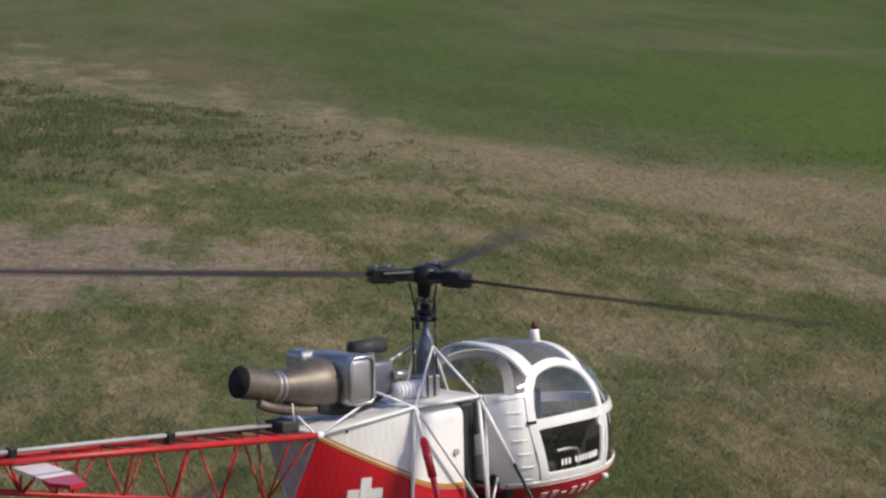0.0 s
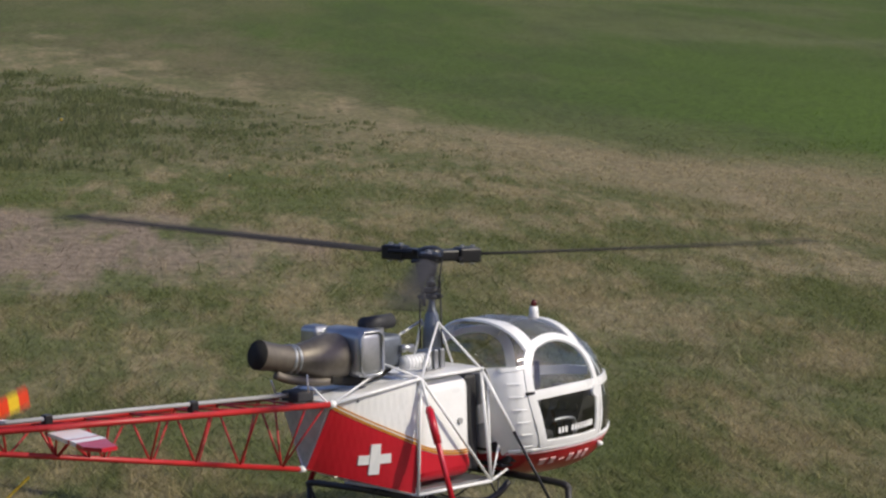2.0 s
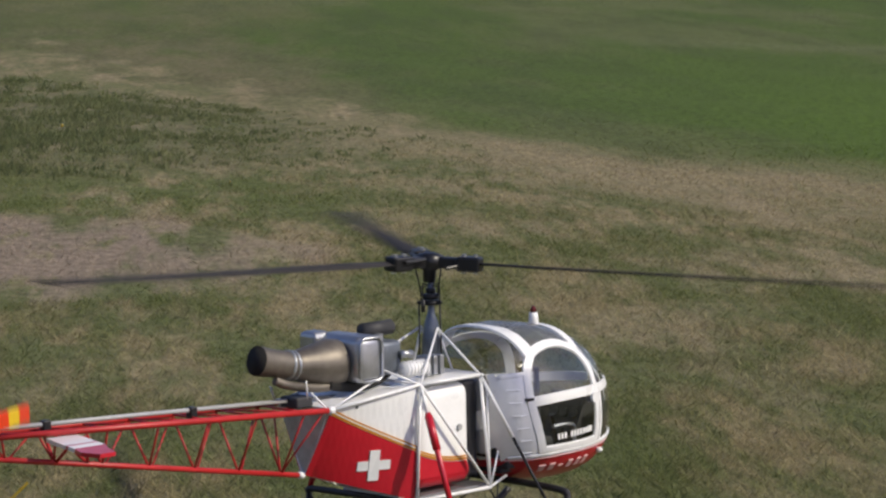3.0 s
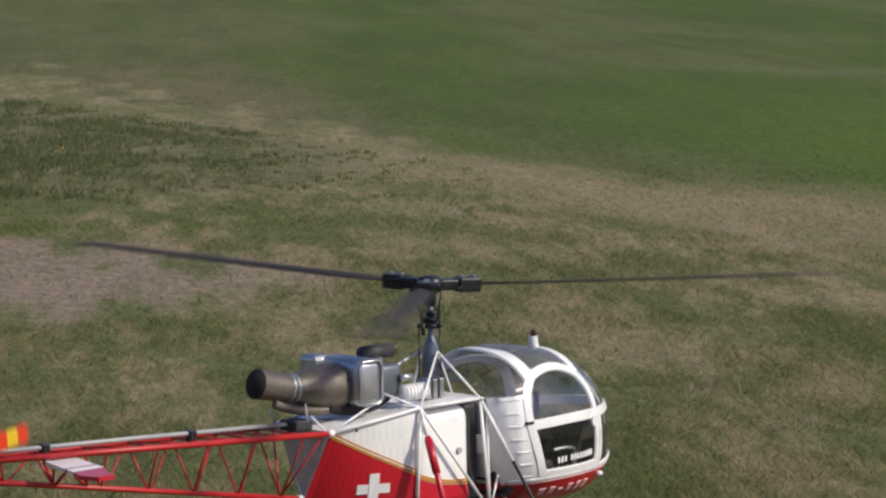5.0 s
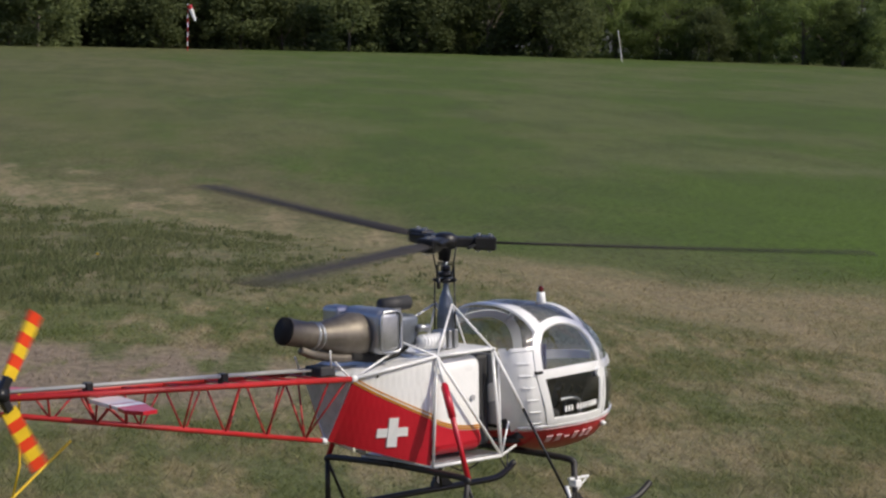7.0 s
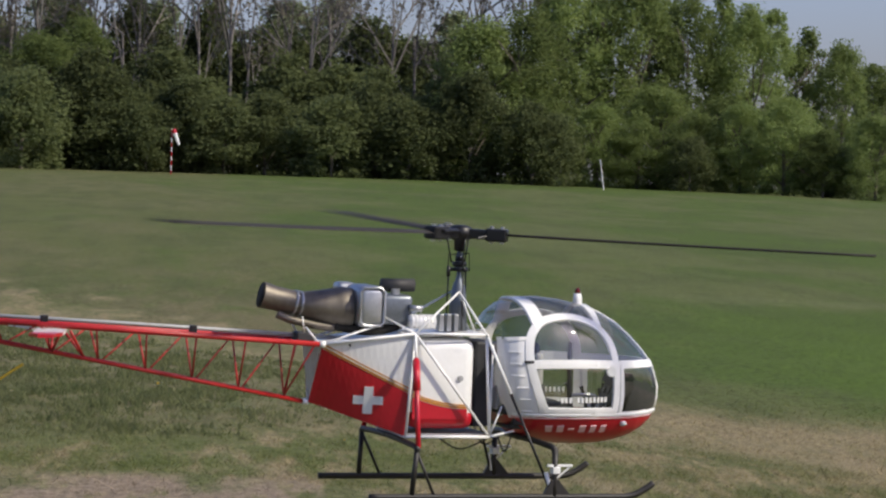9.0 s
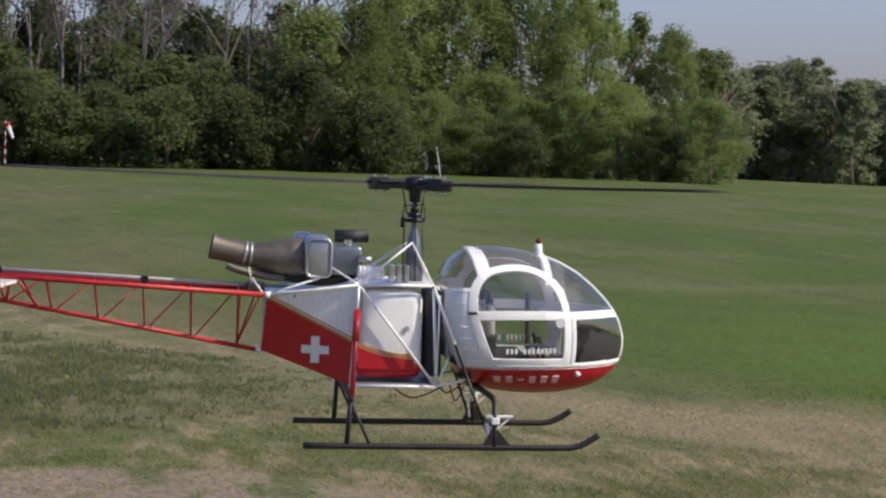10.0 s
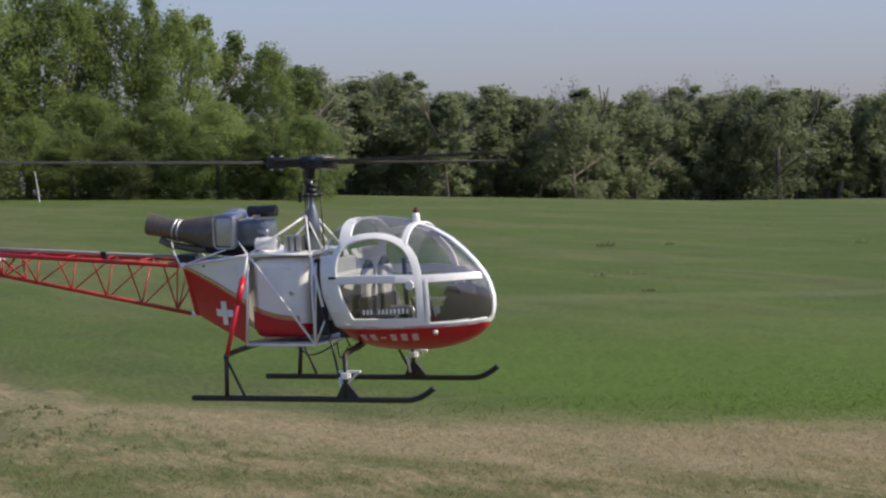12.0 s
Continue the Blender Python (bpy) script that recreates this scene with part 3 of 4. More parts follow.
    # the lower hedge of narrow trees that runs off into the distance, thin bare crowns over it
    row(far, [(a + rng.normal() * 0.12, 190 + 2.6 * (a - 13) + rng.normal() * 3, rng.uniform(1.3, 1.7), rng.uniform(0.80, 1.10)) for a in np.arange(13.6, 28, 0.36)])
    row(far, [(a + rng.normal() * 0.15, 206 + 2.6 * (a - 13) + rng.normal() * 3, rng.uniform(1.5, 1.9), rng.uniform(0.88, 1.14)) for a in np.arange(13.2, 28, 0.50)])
    row(bush, [(a + rng.normal() * 0.2, 199 + 2.6 * (a - 13) + rng.normal() * 2, 1.3, rng.uniform(0.50, 0.70)) for a in np.arange(13.4, 28, 0.6)])
    row(bare, [(a + rng.normal() * 0.1, 200 + 2.6 * (a - 13), rng.uniform(0.6, 0.85), rng.uniform(0.66, 0.77)) for a in (15.0, 18.2, 18.7, 20.3, 20.7, 21.1, 21.6, 22.0, 22.5, 22.9, 23.4, 24.6, 25.6)])
    for k in (*big, *slim, *bush, *far, *bare):
        for o in (*k.children, k):
            bpy.data.objects.remove(o)


make_wood()


def windsock(az, dist):
    x, y = dist * math.sin(radians(az)), dist * math.cos(radians(az))
    base = new("windsock")
    base.location = (x, y, float(ground_z(x, y)))
    h, n = 2.25, 10
    for k in range(n):
        part("pole_section", tube([(0, 0, h * k / n), (0, 0, h * (k + 1) / n)], 0.024, 10), WHITE if k % 2 else RED, base)
    for k in range(4):
        a, b = k / 4, (k + 1) / 4
        pt = lambda t: (0.06 + 0.30 * t, 0, h - 0.05 - 0.75 * t)
        part("sock_band", tube([pt(a), pt(b)], [0.13 - 0.07 * a, 0.13 - 0.07 * b], 12, cap=False), RED if k == 0 else WHITE, base)
    tagged(base, "red and white windsock hanging from a banded pole", "windsock")


windsock(-0.60, 138)
px, py = 138 * math.sin(radians(8.15)), 138 * math.cos(radians(8.15))
post = part("post", tube([(0, 0, 0), (-0.10, 0, 0.75), (-0.22, 0, 1.5)], [0.026, 0.023, 0.020], 8), INK)
post.location = (px, py, float(ground_z(px, py)))
tagged(post, "thin white leaning post before the wood", "post")


# ---- the model helicopter: x to its nose, y to its left, z up; its origin on the ground under the mast ----
STATIONS = [  # x, bottom, top, half width
    (0.062, 0.29, 0.398, 0.098), (0.075, 0.228, 0.424, 0.127), (0.098, 0.178, 0.445, 0.146), (0.138, 0.150, 0.459, 0.155),
    (0.180, 0.138, 0.461, 0.156), (0.230, 0.132, 0.456, 0.152), (0.282, 0.131, 0.445, 0.144), (0.330, 0.133, 0.428, 0.127),
    (0.372, 0.140, 0.405, 0.108), (0.408, 0.151, 0.376, 0.084), (0.437, 0.166, 0.347, 0.061), (0.459, 0.184, 0.319, 0.041),
    (0.472, 0.203, 0.293, 0.027), (0.479, 0.225, 0.268, 0.012)]
ST = np.array(STATIONS)


def shell(x, a, grow=0.0):
    """A point of the cabin's shell at station x, a radians round from its right side over the top."""
    x = min(max(x, ST[0, 0]), ST[-1, 0])
    b, t, w = (float(np.interp(x, ST[:, 0], ST[:, k])) for k in (1, 2, 3))
    c, s = math.cos(a), math.sin(a)
    e = 2 / 2.45
    zc = b + (t - b) * 0.46
    up = (t - zc) if s >= 0 else (zc - b)
    return Vector((x, -math.copysign(abs(c) ** e, c) * (w + grow), zc + math.copysign(abs(s) ** e, s) * (up + grow)))


def side_at(x, z, side, grow=0.0):
    """The shell's point on one side (-1 right, 1 left) at station x and height z."""
    x = min(max(x, ST[0, 0]), ST[-1, 0])
    b, t, w = (float(np.interp(x, ST[:, 0], ST[:, k])) for k in (1, 2, 3))
    zc = b + (t - b) * 0.46
    h = (t - zc) if z >= zc else (zc - b)
    q = min(1.0, abs(z - zc) / max(h, 1e-6))
    return Vector((x, side * ((w * (max(0.0, 1 - q ** 2.45)) ** (1 / 2.45)) + grow), z))


def ribbon(points, normals, width, thick=0.004, closed=False):
    """A flat band that follows points on the shell and stands proud of it."""
    bm = bmesh.new()
    n = len(points)
    rings = []
    for i, (p, nn) in enumerate(zip(points, normals)):
        a, b = points[(i - 1) % n if closed else max(i - 1, 0)], points[(i + 1) % n if closed else min(i + 1, n - 1)]
        d = (b - a).normalized()
        nn = (nn - d * nn.dot(d)).normalized()
        s = d.cross(nn) * width / 2
        rings.append([bm.verts.new(q) for q in (p - s - nn * thick, p - s * 0.86 + nn * thick * 0.8, p + nn * thick, p + s * 0.86 + nn * thick * 0.8, p + s - nn * thick)])
    last = n if closed else n - 1
    for i in range(last):
        a, b = rings[i], rings[(i + 1) % n]
        for k in range(5):
            bm.faces.new((a[k], a[(k + 1) % 5], b[(k + 1) % 5], b[k]))
    return bm


def on_side(path, side, n=6, curve=True):
    """Points and outward normals of a path of (x, z) laid on one side of the shell."""
    flat = [Vector((x, 0, z)) for x, z in path]
    line = curve_points(flat, n) if curve else [a.lerp(b, k / n) for a, b in zip(flat, flat[1:]) for k in range(n)] + [flat[-1]]
    pts, nor = [], []
    for q in line:
        p = side_at(q.x, q.z, side)
        dx = side_at(q.x + 0.004, q.z, side) - side_at(q.x - 0.004, q.z, side)
        dz = side_at(q.x, q.z + 0.004, side) - side_at(q.x, q.z - 0.004, side)
        nn = dx.cross(dz)
        if nn.length < 1e-9:
            nn = Vector((0, side, 0))
        nn.normalize()
        if nn.y * side < 0:
            nn = -nn
        pts.append(p)
        nor.append(nn)
    return pts, nor


def shell_faces(test, grow=0.0, nx=74, na=88):
    """The cells of the cabin's shell whose middle passes test(x, y, z)."""
    xs = np.concatenate([np.linspace(ST[0, 0], 0.40, 46), np.linspace(0.405, ST[-1, 0], 30)])
    bm = bmesh.new()
    grid = {}

    def vert(i, j):
        j %= na
        if (i, j) not in grid:
            grid[i, j] = bm.verts.new(shell(xs[i], 2 * math.pi * j / na, grow))
        return grid[i, j]

    for i in range(len(xs) - 1):
        for j in range(na):
            m = shell((xs[i] + xs[i + 1]) / 2, 2 * math.pi * (j + 0.5) / na)
            if test(m.x, m.y, m.z):
                bm.faces.new((vert(i, j), vert(i + 1, j), vert(i + 1, (j + 1) % na), vert(i, (j + 1) % na)))
    return bm


SILL, BAR = 0.205, 0.316
DOOR = [(0.164, 0.210), (0.150, 0.238), (0.132, 0.285), (0.121, 0.333), (0.125, 0.376), (0.148, 0.406), (0.190, 0.419), (0.243, 0.418), (0.290, 0.399), (0.320, 0.364), (0.335, 0.310), (0.338, 0.255), (0.336, 0.210)]


def rear_edge(z):
    """Where the white rear shell ends and the door begins."""
    return float(np.interp(z, [0.19, 0.235, 0.285, 0.333, 0.37], [0.160, 0.148, 0.130, 0.119, 0.122]))


def make_helicopter():
    heli = new("model_helicopter")
    # -- cabin
    part("belly", shell_faces(lambda x, y, z: z < SILL - 0.005), RED, heli, "red lower hull", True)
    part("rear_shell", shell_faces(lambda x, y, z: z >= SILL - 0.005 and x < rear_edge(z) and z < 0.372), WHITE, heli, "white rear cabin wall with louvres", True)
    part("sill_skin", shell_faces(lambda x, y, z: SILL - 0.005 <= z < SILL + 0.006 and x >= rear_edge(z) - 0.01), WHITE, heli, "white sill", True)
    part("roof_glass", shell_faces(lambda x, y, z: z >= 0.372 and 0.138 <= x < 0.335 and z > np.interp(x, [0.12, 0.15, 0.19, 0.24, 0.29, 0.33], [0.36, 0.405, 0.419, 0.418, 0.397, 0.35])), TINTED, heli, "smoke-tinted roof glazing", True)
    part("rear_quarter_glass", shell_faces(lambda x, y, z: z >= 0.372 and x < 0.138 and z > np.interp(x, [0.12, 0.15, 0.19, 0.24, 0.29, 0.33], [0.36, 0.405, 0.419, 0.418, 0.397, 0.35])), GLASS, heli, "clear rear roof glazing", True)
    for s in (-1, 1):
        part("side_glass", shell_faces(lambda x, y, z: y * s > 0 and z >= SILL + 0.006 and x >= rear_edge(min(z, 0.37)) and x < 0.341 and z <= np.interp(x, [0.12, 0.15, 0.19, 0.24, 0.29, 0.33, 0.341], [0.374, 0.405, 0.419, 0.418, 0.397, 0.35, 0.30])), GLASS, heli, "clear door glazing", True)
    part("windscreen", shell_faces(lambda x, y, z: z >= SILL + 0.006 and (x >= 0.341 or (x >= 0.335 and z > 0.35) or (0.29 < x and z > np.interp(x, [0.29, 0.33, 0.341], [0.395, 0.35, 0.30]) and z < 0.372))), GLASS, heli, "curved clear windscreen", True)
    for pane in heli.children:
        if pane.name.split(".")[0] in ("roof_glass", "rear_quarter_glass", "side_glass", "windscreen"):
            pane.visible_shadow = False
    for s in (-1, 1):
        door = part("door_frame", ribbon(*on_side(DOOR, s), 0.021, 0.0024), WHITE, heli, "white arched door frame")
        part("door_rail", ribbon(*on_side([(0.124, BAR), (0.20, BAR + 0.002), (0.27, BAR + 0.002), (0.338, BAR)], s), 0.021, 0.0022), WHITE, door, "")
        part("door_sill", ribbon(*on_side([(0.162, 0.214), (0.25, 0.213), (0.338, 0.213)], s), 0.017, 0.0022), WHITE, door, "")
        hd = side_at(0.318, 0.302, s, 0.004)
        part("door_knob", tube([hd, hd + Vector((0, s * 0.007, 0))], 0.011, 14), WHITE, door)
        hg = side_at(0.122, 0.322, s, 0.0)
        part("hinge", box(hg - Vector((0.012, 0.004, 0.003)), hg + Vector((0.008, 0.004, 0.003)), 0.001), BLACK, door)
        part("screen_rail", ribbon(*on_side([(0.341, BAR), (0.40, BAR), (0.438, BAR), (0.458, BAR - 0.0015)], s), 0.020, 0.0022), WHITE, heli, "")
        part("sill_band", ribbon(*on_side([(0.10, 0.203), (0.20, 0.2045), (0.34, 0.2045), (0.42, 0.205), (0.452, 0.207), (0.469, 0.209)], s), 0.008, 0.003), WHITE, heli, "")
        part("belly_stripe", ribbon(*on_side([(0.10, 0.1965), (0.20, 0.1975), (0.34, 0.1975), (0.42, 0.198), (0.452, 0.200)], s), 0.003, 0.0022), PINK, heli, "thin pale line", True)
        part("screen_pillar", ribbon(*on_side([(0.350, 0.210), (0.353, 0.25), (0.350, BAR)], s), 0.012, 0.0035), WHITE, heli, "")
        # louvres pressed in the rear wall
        for k in range(6):
            z = 0.212 + 0.026 * k
            x1 = rear_edge(z) - 0.018
            part("louvre", ribbon(*on_side([(x1 - 0.024, z), (x1, z)], s, 4), 0.0045, 0.0018), WHITE, heli, "")
        lp = side_at(0.362, 0.184, s, 0.001)
        part("position_light", tube([lp, lp + Vector((0.004, s * 0.005, 0)), lp + Vector((0.008, s * 0.009, 0))], [0.0060, 0.0060, 0.003], 10), INK, heli, "small white lamp", True)
        # plain white bars in place of writing
        for k in range(12):
            if k == 3:
                continue
            x0 = 0.196 + 0.0098 * k
            a = side_at(x0 + 0.0036, 0.238 + 0.002 * (k / 12), s, 0.0008)
            part("lettering", box(a - Vector((0.0027, 0.0006, 0.0058)), a + Vector((0.0027, 0.0006, 0.0058))), INK, heli)
        for k in range(6):
            x0 = 0.172 + 0.0262 * k
            tall = 0.023 if k != 2 else 0.005
            pts, nor = on_side([(x0 + 0.003, 0.172), (x0 + 0.018, 0.1725)], s, 3)
            part("marking", ribbon(pts, nor, tall, 0.0012), PINK, heli, "pale bar on the red hull")
    # roof bands, centre pillar
    for x, w in ((0.130, 0.034), (0.286, 0.021)):
        n = 24
        a0 = 0.68 if x < 0.2 else 0.78
        pts = [shell(x + abs(1 - 2 * k / n) ** 1.5 * (0.016 if x < 0.2 else 0.006), a0 + (math.pi - 2 * a0) * k / n) for k in range(n + 1)]
        nor = [Vector((0, p.y * 2.2, p.z - 0.28)) for p in pts]
        part("roof_band", ribbon(pts, nor, w, 0.0022), WHITE, heli, "")
    for s in (-1, 1):
        part("quarter_sill", ribbon(*on_side([(0.072, 0.369), (0.095, 0.371), (0.124, 0.373)], s), 0.010, 0.002), WHITE, heli)
    pts = [shell(x, math.pi / 2) for x in np.linspace(0.285, 0.479, 26)]
    pts += [Vector((0.4805, 0, z)) for z in (0.262, 0.250, 0.238)] + [Vector((0.477, 0, 0.220)), Vector((0.471, 0, 0.207))]
    part("centre_pillar", ribbon(pts, [Vector((0.35 + (0.6 if p.z < 0.3 else 0), 0, max(0.0, p.z - 0.29) * 5)) for p in pts], 0.021, 0.0024), WHITE, heli, "white windscreen centre pillar")
    beacon = part("beacon", tube([(0.283, 0, 0.440), (0.283, 0, 0.458), (0.283, 0, 0.468)], [0.0115, 0.0095, 0.0085], 14), WHITE, heli, "white beacon base", True)
    part("beacon_lens", tube([(0.283, 0, 0.468), (0.283, 0, 0.476), (0.283, 0, 0.481)], [0.0065, 0.006, 0.003], 12), LENS, beacon, "dark red lens", True)
    part("rear_bulkhead", box((0.070, -0.082, 0.21), (0.077, 0.082, 0.360), 0.004), GREY, heli)
    # -- cabin's inside
    part("cabin_floor", box((0.10, -0.086, 0.168), (0.352, 0.086, 0.178), 0.003), DARK, heli)
    part("seat_box", box((0.105, -0.100, 0.178), (0.262, 0.100, 0.203), 0.004), DARK, heli, "dark box under the seats")
    for s in (-1, 1):
        seat = part("seat", box((0.175, s * 0.048 - 0.036, 0.200), (0.255, s * 0.048 + 0.036, 0.226), 0.010, 3), DARK, heli, "dark seat cushion with a pale back")
        part("seat_back", box((0.160, s * 0.048 - 0.034, 0.262), (0.180, s * 0.048 + 0.034, 0.338), 0.009, 3), SEAT, seat, "pale padded seat back")
        part("seat_shell", box((0.156, s * 0.048 - 0.038, 0.200), (0.184, s * 0.048 + 0.038, 0.268), 0.006, 2), DARK, seat)
        part("seat_leg", box((0.19, s * 0.048 - 0.03, 0.178), (0.245, s * 0.048 + 0.03, 0.202), 0.003), DARK, seat)
        part("headset", tube(curve_points([(0.166, s * 0.048 - 0.026, 0.322), (0.170, s * 0.048, 0.352), (0.166, s * 0.048 + 0.026, 0.322)]), 0.008, 8), DARK, seat)
        part("cyclic_stick", tube(curve_points([(0.30, s * 0.048, 0.178), (0.292, s * 0.048, 0.23), (0.282, s * 0.048, 0.262)]), [0.004] * 16 + [0.007], 8), BLACK, heli)
    rear = part("rear_bench", box((0.098, -0.095, 0.200), (0.150, 0.095, 0.228), 0.008, 3), DARK, heli, "dark rear bench with a pale back")
    part("bench_back", box((0.086, -0.088, 0.258), (0.100, 0.088, 0.326), 0.008, 3), SEAT, rear, "pale bench back")
    part("bench_shell", box((0.084, -0.090, 0.200), (0.102, 0.090, 0.262), 0.005, 2), DARK, rear)
    con = part("instrument_console", plate([(0.335, 0, 0.178), (0.376, 0, 0.268), (0.384, 0, 0.280), (0.402, 0, 0.284), (0.416, 0, 0.268), (0.424, 0, 0.225), (0.422, 0, 0.194), (0.410, 0, 0.180)], 0.090, (0, 1, 0)), DARK, heli, "dark sloping instrument panel")
    part("console_hood", plate([(0.366, 0, 0.268), (0.380, 0, 0.292), (0.402, 0, 0.292), (0.414, 0, 0.276), (0.402, 0, 0.282), (0.384, 0, 0.276)], 0.098, (0, 1, 0)), DARK, con)
    for k in range(6):
        z = 0.250 - 0.034 * (k // 3)
        c = Vector((0.335 + (z - 0.178) * 0.456, -0.027 + 0.027 * (k % 3), z))
        part("dial", tube([c, c - Vector((0.0036, 0, -0.0016))], 0.010, 12), BLACK, con)
    # Dark sheet added inside the nose so the lower windscreen reads dark.
    part("nose_shroud", shell_faces(lambda x, y, z: SILL - 0.01 < z < 0.283 - 0.35 * max(0.0, x - 0.41) and x > 0.362 + 0.42 * (z - 0.2), -0.007), DARK, heli, "added dark sheet behind the lower windscreen", True)
    part("mid_post", tube([(0.262, -0.03, 0.178), (0.258, -0.03, 0.36)], 0.006, 8), DARK, heli)
    part("grab_bar", tube(curve_points([(0.30, -0.09, 0.178), (0.305, -0.09, 0.235), (0.285, -0.09, 0.246), (0.245, -0.09, 0.246)]), 0.004, 8), STEEL, heli)
    # -- fuselage frame of white tubes
    def bar(a, b, r=0.0042, m=WHITE, name="frame_tube", parent=heli, label=""):
        r *= {"frame_tube": 0.70, "boom_brace": 0.85, "strut_rod": 0.72, "front_strut": 0.75}.get(name, 1.0)
        return part(name, tube([a, b], r, 10), m, parent, label, True)

    for s in (-1, 1):
        TM, TB, TR, TBR, BU = (-0.130, s * 0.107, 0.377), (-0.145, s * 0.107, 0.152), (0.037, s * 0.098, 0.376), (0.046, s * 0.111, 0.153), (-0.337, s * 0.078, 0.348)
        AP = (-0.006, s * 0.024, 0.467)
        for a, b, r in ((TM, TB, 0.0045), (TM, TR, 0.005), (TR, TBR, 0.005), (TM, TBR, 0.0045), (TB, TBR, 0.0055), (TM, BU, 0.0045), (BU, (-0.20, s * 0.06, 0.392), 0.003), (AP, TM, 0.0036), (AP, TR, 0.0036), (AP, (0.036, s * 0.02, 0.377), 0.003), ((0.052, s * 0.10, 0.355), TBR, 0.0036), ((0.075, s * 0.105, 0.22), TBR, 0.0032), (TBR, (0.11, s * 0.09, 0.165), 0.004), ((-0.05, s * 0.02, 0.158), TB, 0.0032), (BU, (-0.365, s * 0.06, 0.385), 0.003), (TM, (-0.19, s * 0.05, 0.412), 0.003)):
            bar(a, b, r)
        # shock struts to the skids
        red = bar(Vector(TM).lerp(Vector((-0.148, s * 0.213, 0.138)), 0.22), (-0.148, s * 0.213, 0.138), 0.0058, RED, "rear_strut", heli, "red rear shock strut")
        bar(TM, Vector(TM).lerp(Vector((-0.148, s * 0.213, 0.138)), 0.24), 0.0046, WHITE, "strut_rod", red, "white rod")
        bar(Vector(TM).lerp(Vector((-0.148, s * 0.213, 0.138)), 0.24), Vector(TM).lerp(Vector((-0.148, s * 0.213, 0.138)), 0.50), 0.0082, RED, "strut_sleeve", red)
        fr = bar(Vector(TR).lerp(Vector((0.160, s * 0.205, 0.045)), 0.36), (0.160, s * 0.205, 0.045), 0.0042, BLACK, "front_strut", heli, "black front brace")
        bar(TR, Vector(TR).lerp(Vector((0.160, s * 0.205, 0.045)), 0.38), 0.0052, WHITE, "strut_rod", fr, "white rod")
        bar((0.150, s * 0.198, 0.085), (0.162, s * 0.205, 0.040), 0.0045, WHITE, "strut_foot", fr, "white end")
        # side panel: white above, red below, two gold lines, white cross; it leans in towards the boom's lower tube
        def skin(x, z, out=0.0):
            u = min(1.0, max(0.0, (-0.137 - x) / 0.192))
            low, high = 0.152 + 0.066 * u, 0.375 - 0.029 * u
            v = (z - low) / (high - low)
            return Vector((x, s * (0.101 * (1 - u) + (0.004 + 0.070 * v) * u + out), z))

        def sheet(z0, z1, out, thick=0.0016, n=14):
            bm, cols = bmesh.new(), []
            for k in range(n + 1):
                f = k / n
                xa, xb = -0.1455 + (-0.340 + 0.1455) * f, -0.1325 + (-0.331 + 0.1325) * f
                col = []
                for q in range(5):
                    zz = z0(f) + (z1(f) - z0(f)) * q / 4
                    u0 = (zz - (0.152 + 0.066 * f)) / (0.223 - 0.095 * f)
                    x = xa + (xb - xa) * u0
                    col.append([bm.verts.new(skin(x, zz, out + d)) for d in (0.0, thick)])
                cols.append(col)
            for a, b_ in zip(cols, cols[1:]):
                for q in range(4):
                    for d in (0, 1):
                        bm.faces.new((a[q][d], b_[q][d], b_[q + 1][d], a[q + 1][d]))
                bm.faces.new((a[0][0], b_[0][0], b_[0][1], a[0][1]))
                bm.faces.new((a[4][0], b_[4][0], b_[4][1], a[4][1]))
            for col in (cols[0], cols[-1]):
                for q in range(4):
                    bm.faces.new((col[q][0], col[q + 1][0], col[q + 1][1], col[q][1]))
            return bm

        low_edge, high_edge = (lambda f: 0.153 + 0.065 * f), (lambda f: 0.374 - 0.029 * f)
        colour_edge = lambda f: 0.247 + 0.093 * f
        prof = lambda x: skin(x, 0.35).y
        pan = part("side_panel", sheet(low_edge, high_edge, -0.001), WHITE, heli, "white and red side panel")
        part("red_field", sheet(low_edge, colour_edge, 0.0012), RED, pan, "red lower half of the panel")
        for dz, w, mt in ((0.0010, 0.0045, GOLD), (0.0060, 0.0022, INK), (0.0085, 0.0034, GOLD)):
            part("stripe", sheet(lambda f: colour_edge(f) + dz, lambda f: colour_edge(f) + dz + w, 0.0020), mt, pan)
        cx, cz, arm, wd = -0.222, 0.228, 0.030, 0.0092
        for nm, hx, hz, o_ in (("cross_bar", arm, wd, 0.0052), ("cross_post", wd, arm, 0.0058)):
            bm = bmesh.new()
            f1 = [bm.verts.new(skin(cx + a_ * hx, cz + b_ * hz, o_)) for a_, b_ in ((-1, -1), (1, -1), (1, 1), (-1, 1))]
            f2 = [bm.verts.new(skin(cx + a_ * hx, cz + b_ * hz, o_ - 0.0040)) for a_, b_ in ((-1, -1), (1, -1), (1, 1), (-1, 1))]
            bm.faces.new(f1)
            bm.faces.new(f2[::-1])
            for q in range(4):
                bm.faces.new((f1[q], f1[(q + 1) % 4], f2[(q + 1) % 4], f2[q]))
            part(nm, bm, INK, pan, "white cross arm")
        for bx, bz in ((-0.27, 0.348), (-0.18, 0.362)):
            part("rivet", tube([(bx, prof(bx) - s * 0.002, bz), (bx, prof(bx) + s * 0.001, bz)], 0.003, 8), BLACK, pan)
    for z, x, r in ((0.376, 0.037, 0.005), (0.377, -0.13, 0.0045), (0.152, -0.145, 0.0045), (0.153, 0.046, 0.0055)):
        bar((x, -0.105, z), (x, 0.105, z), r)
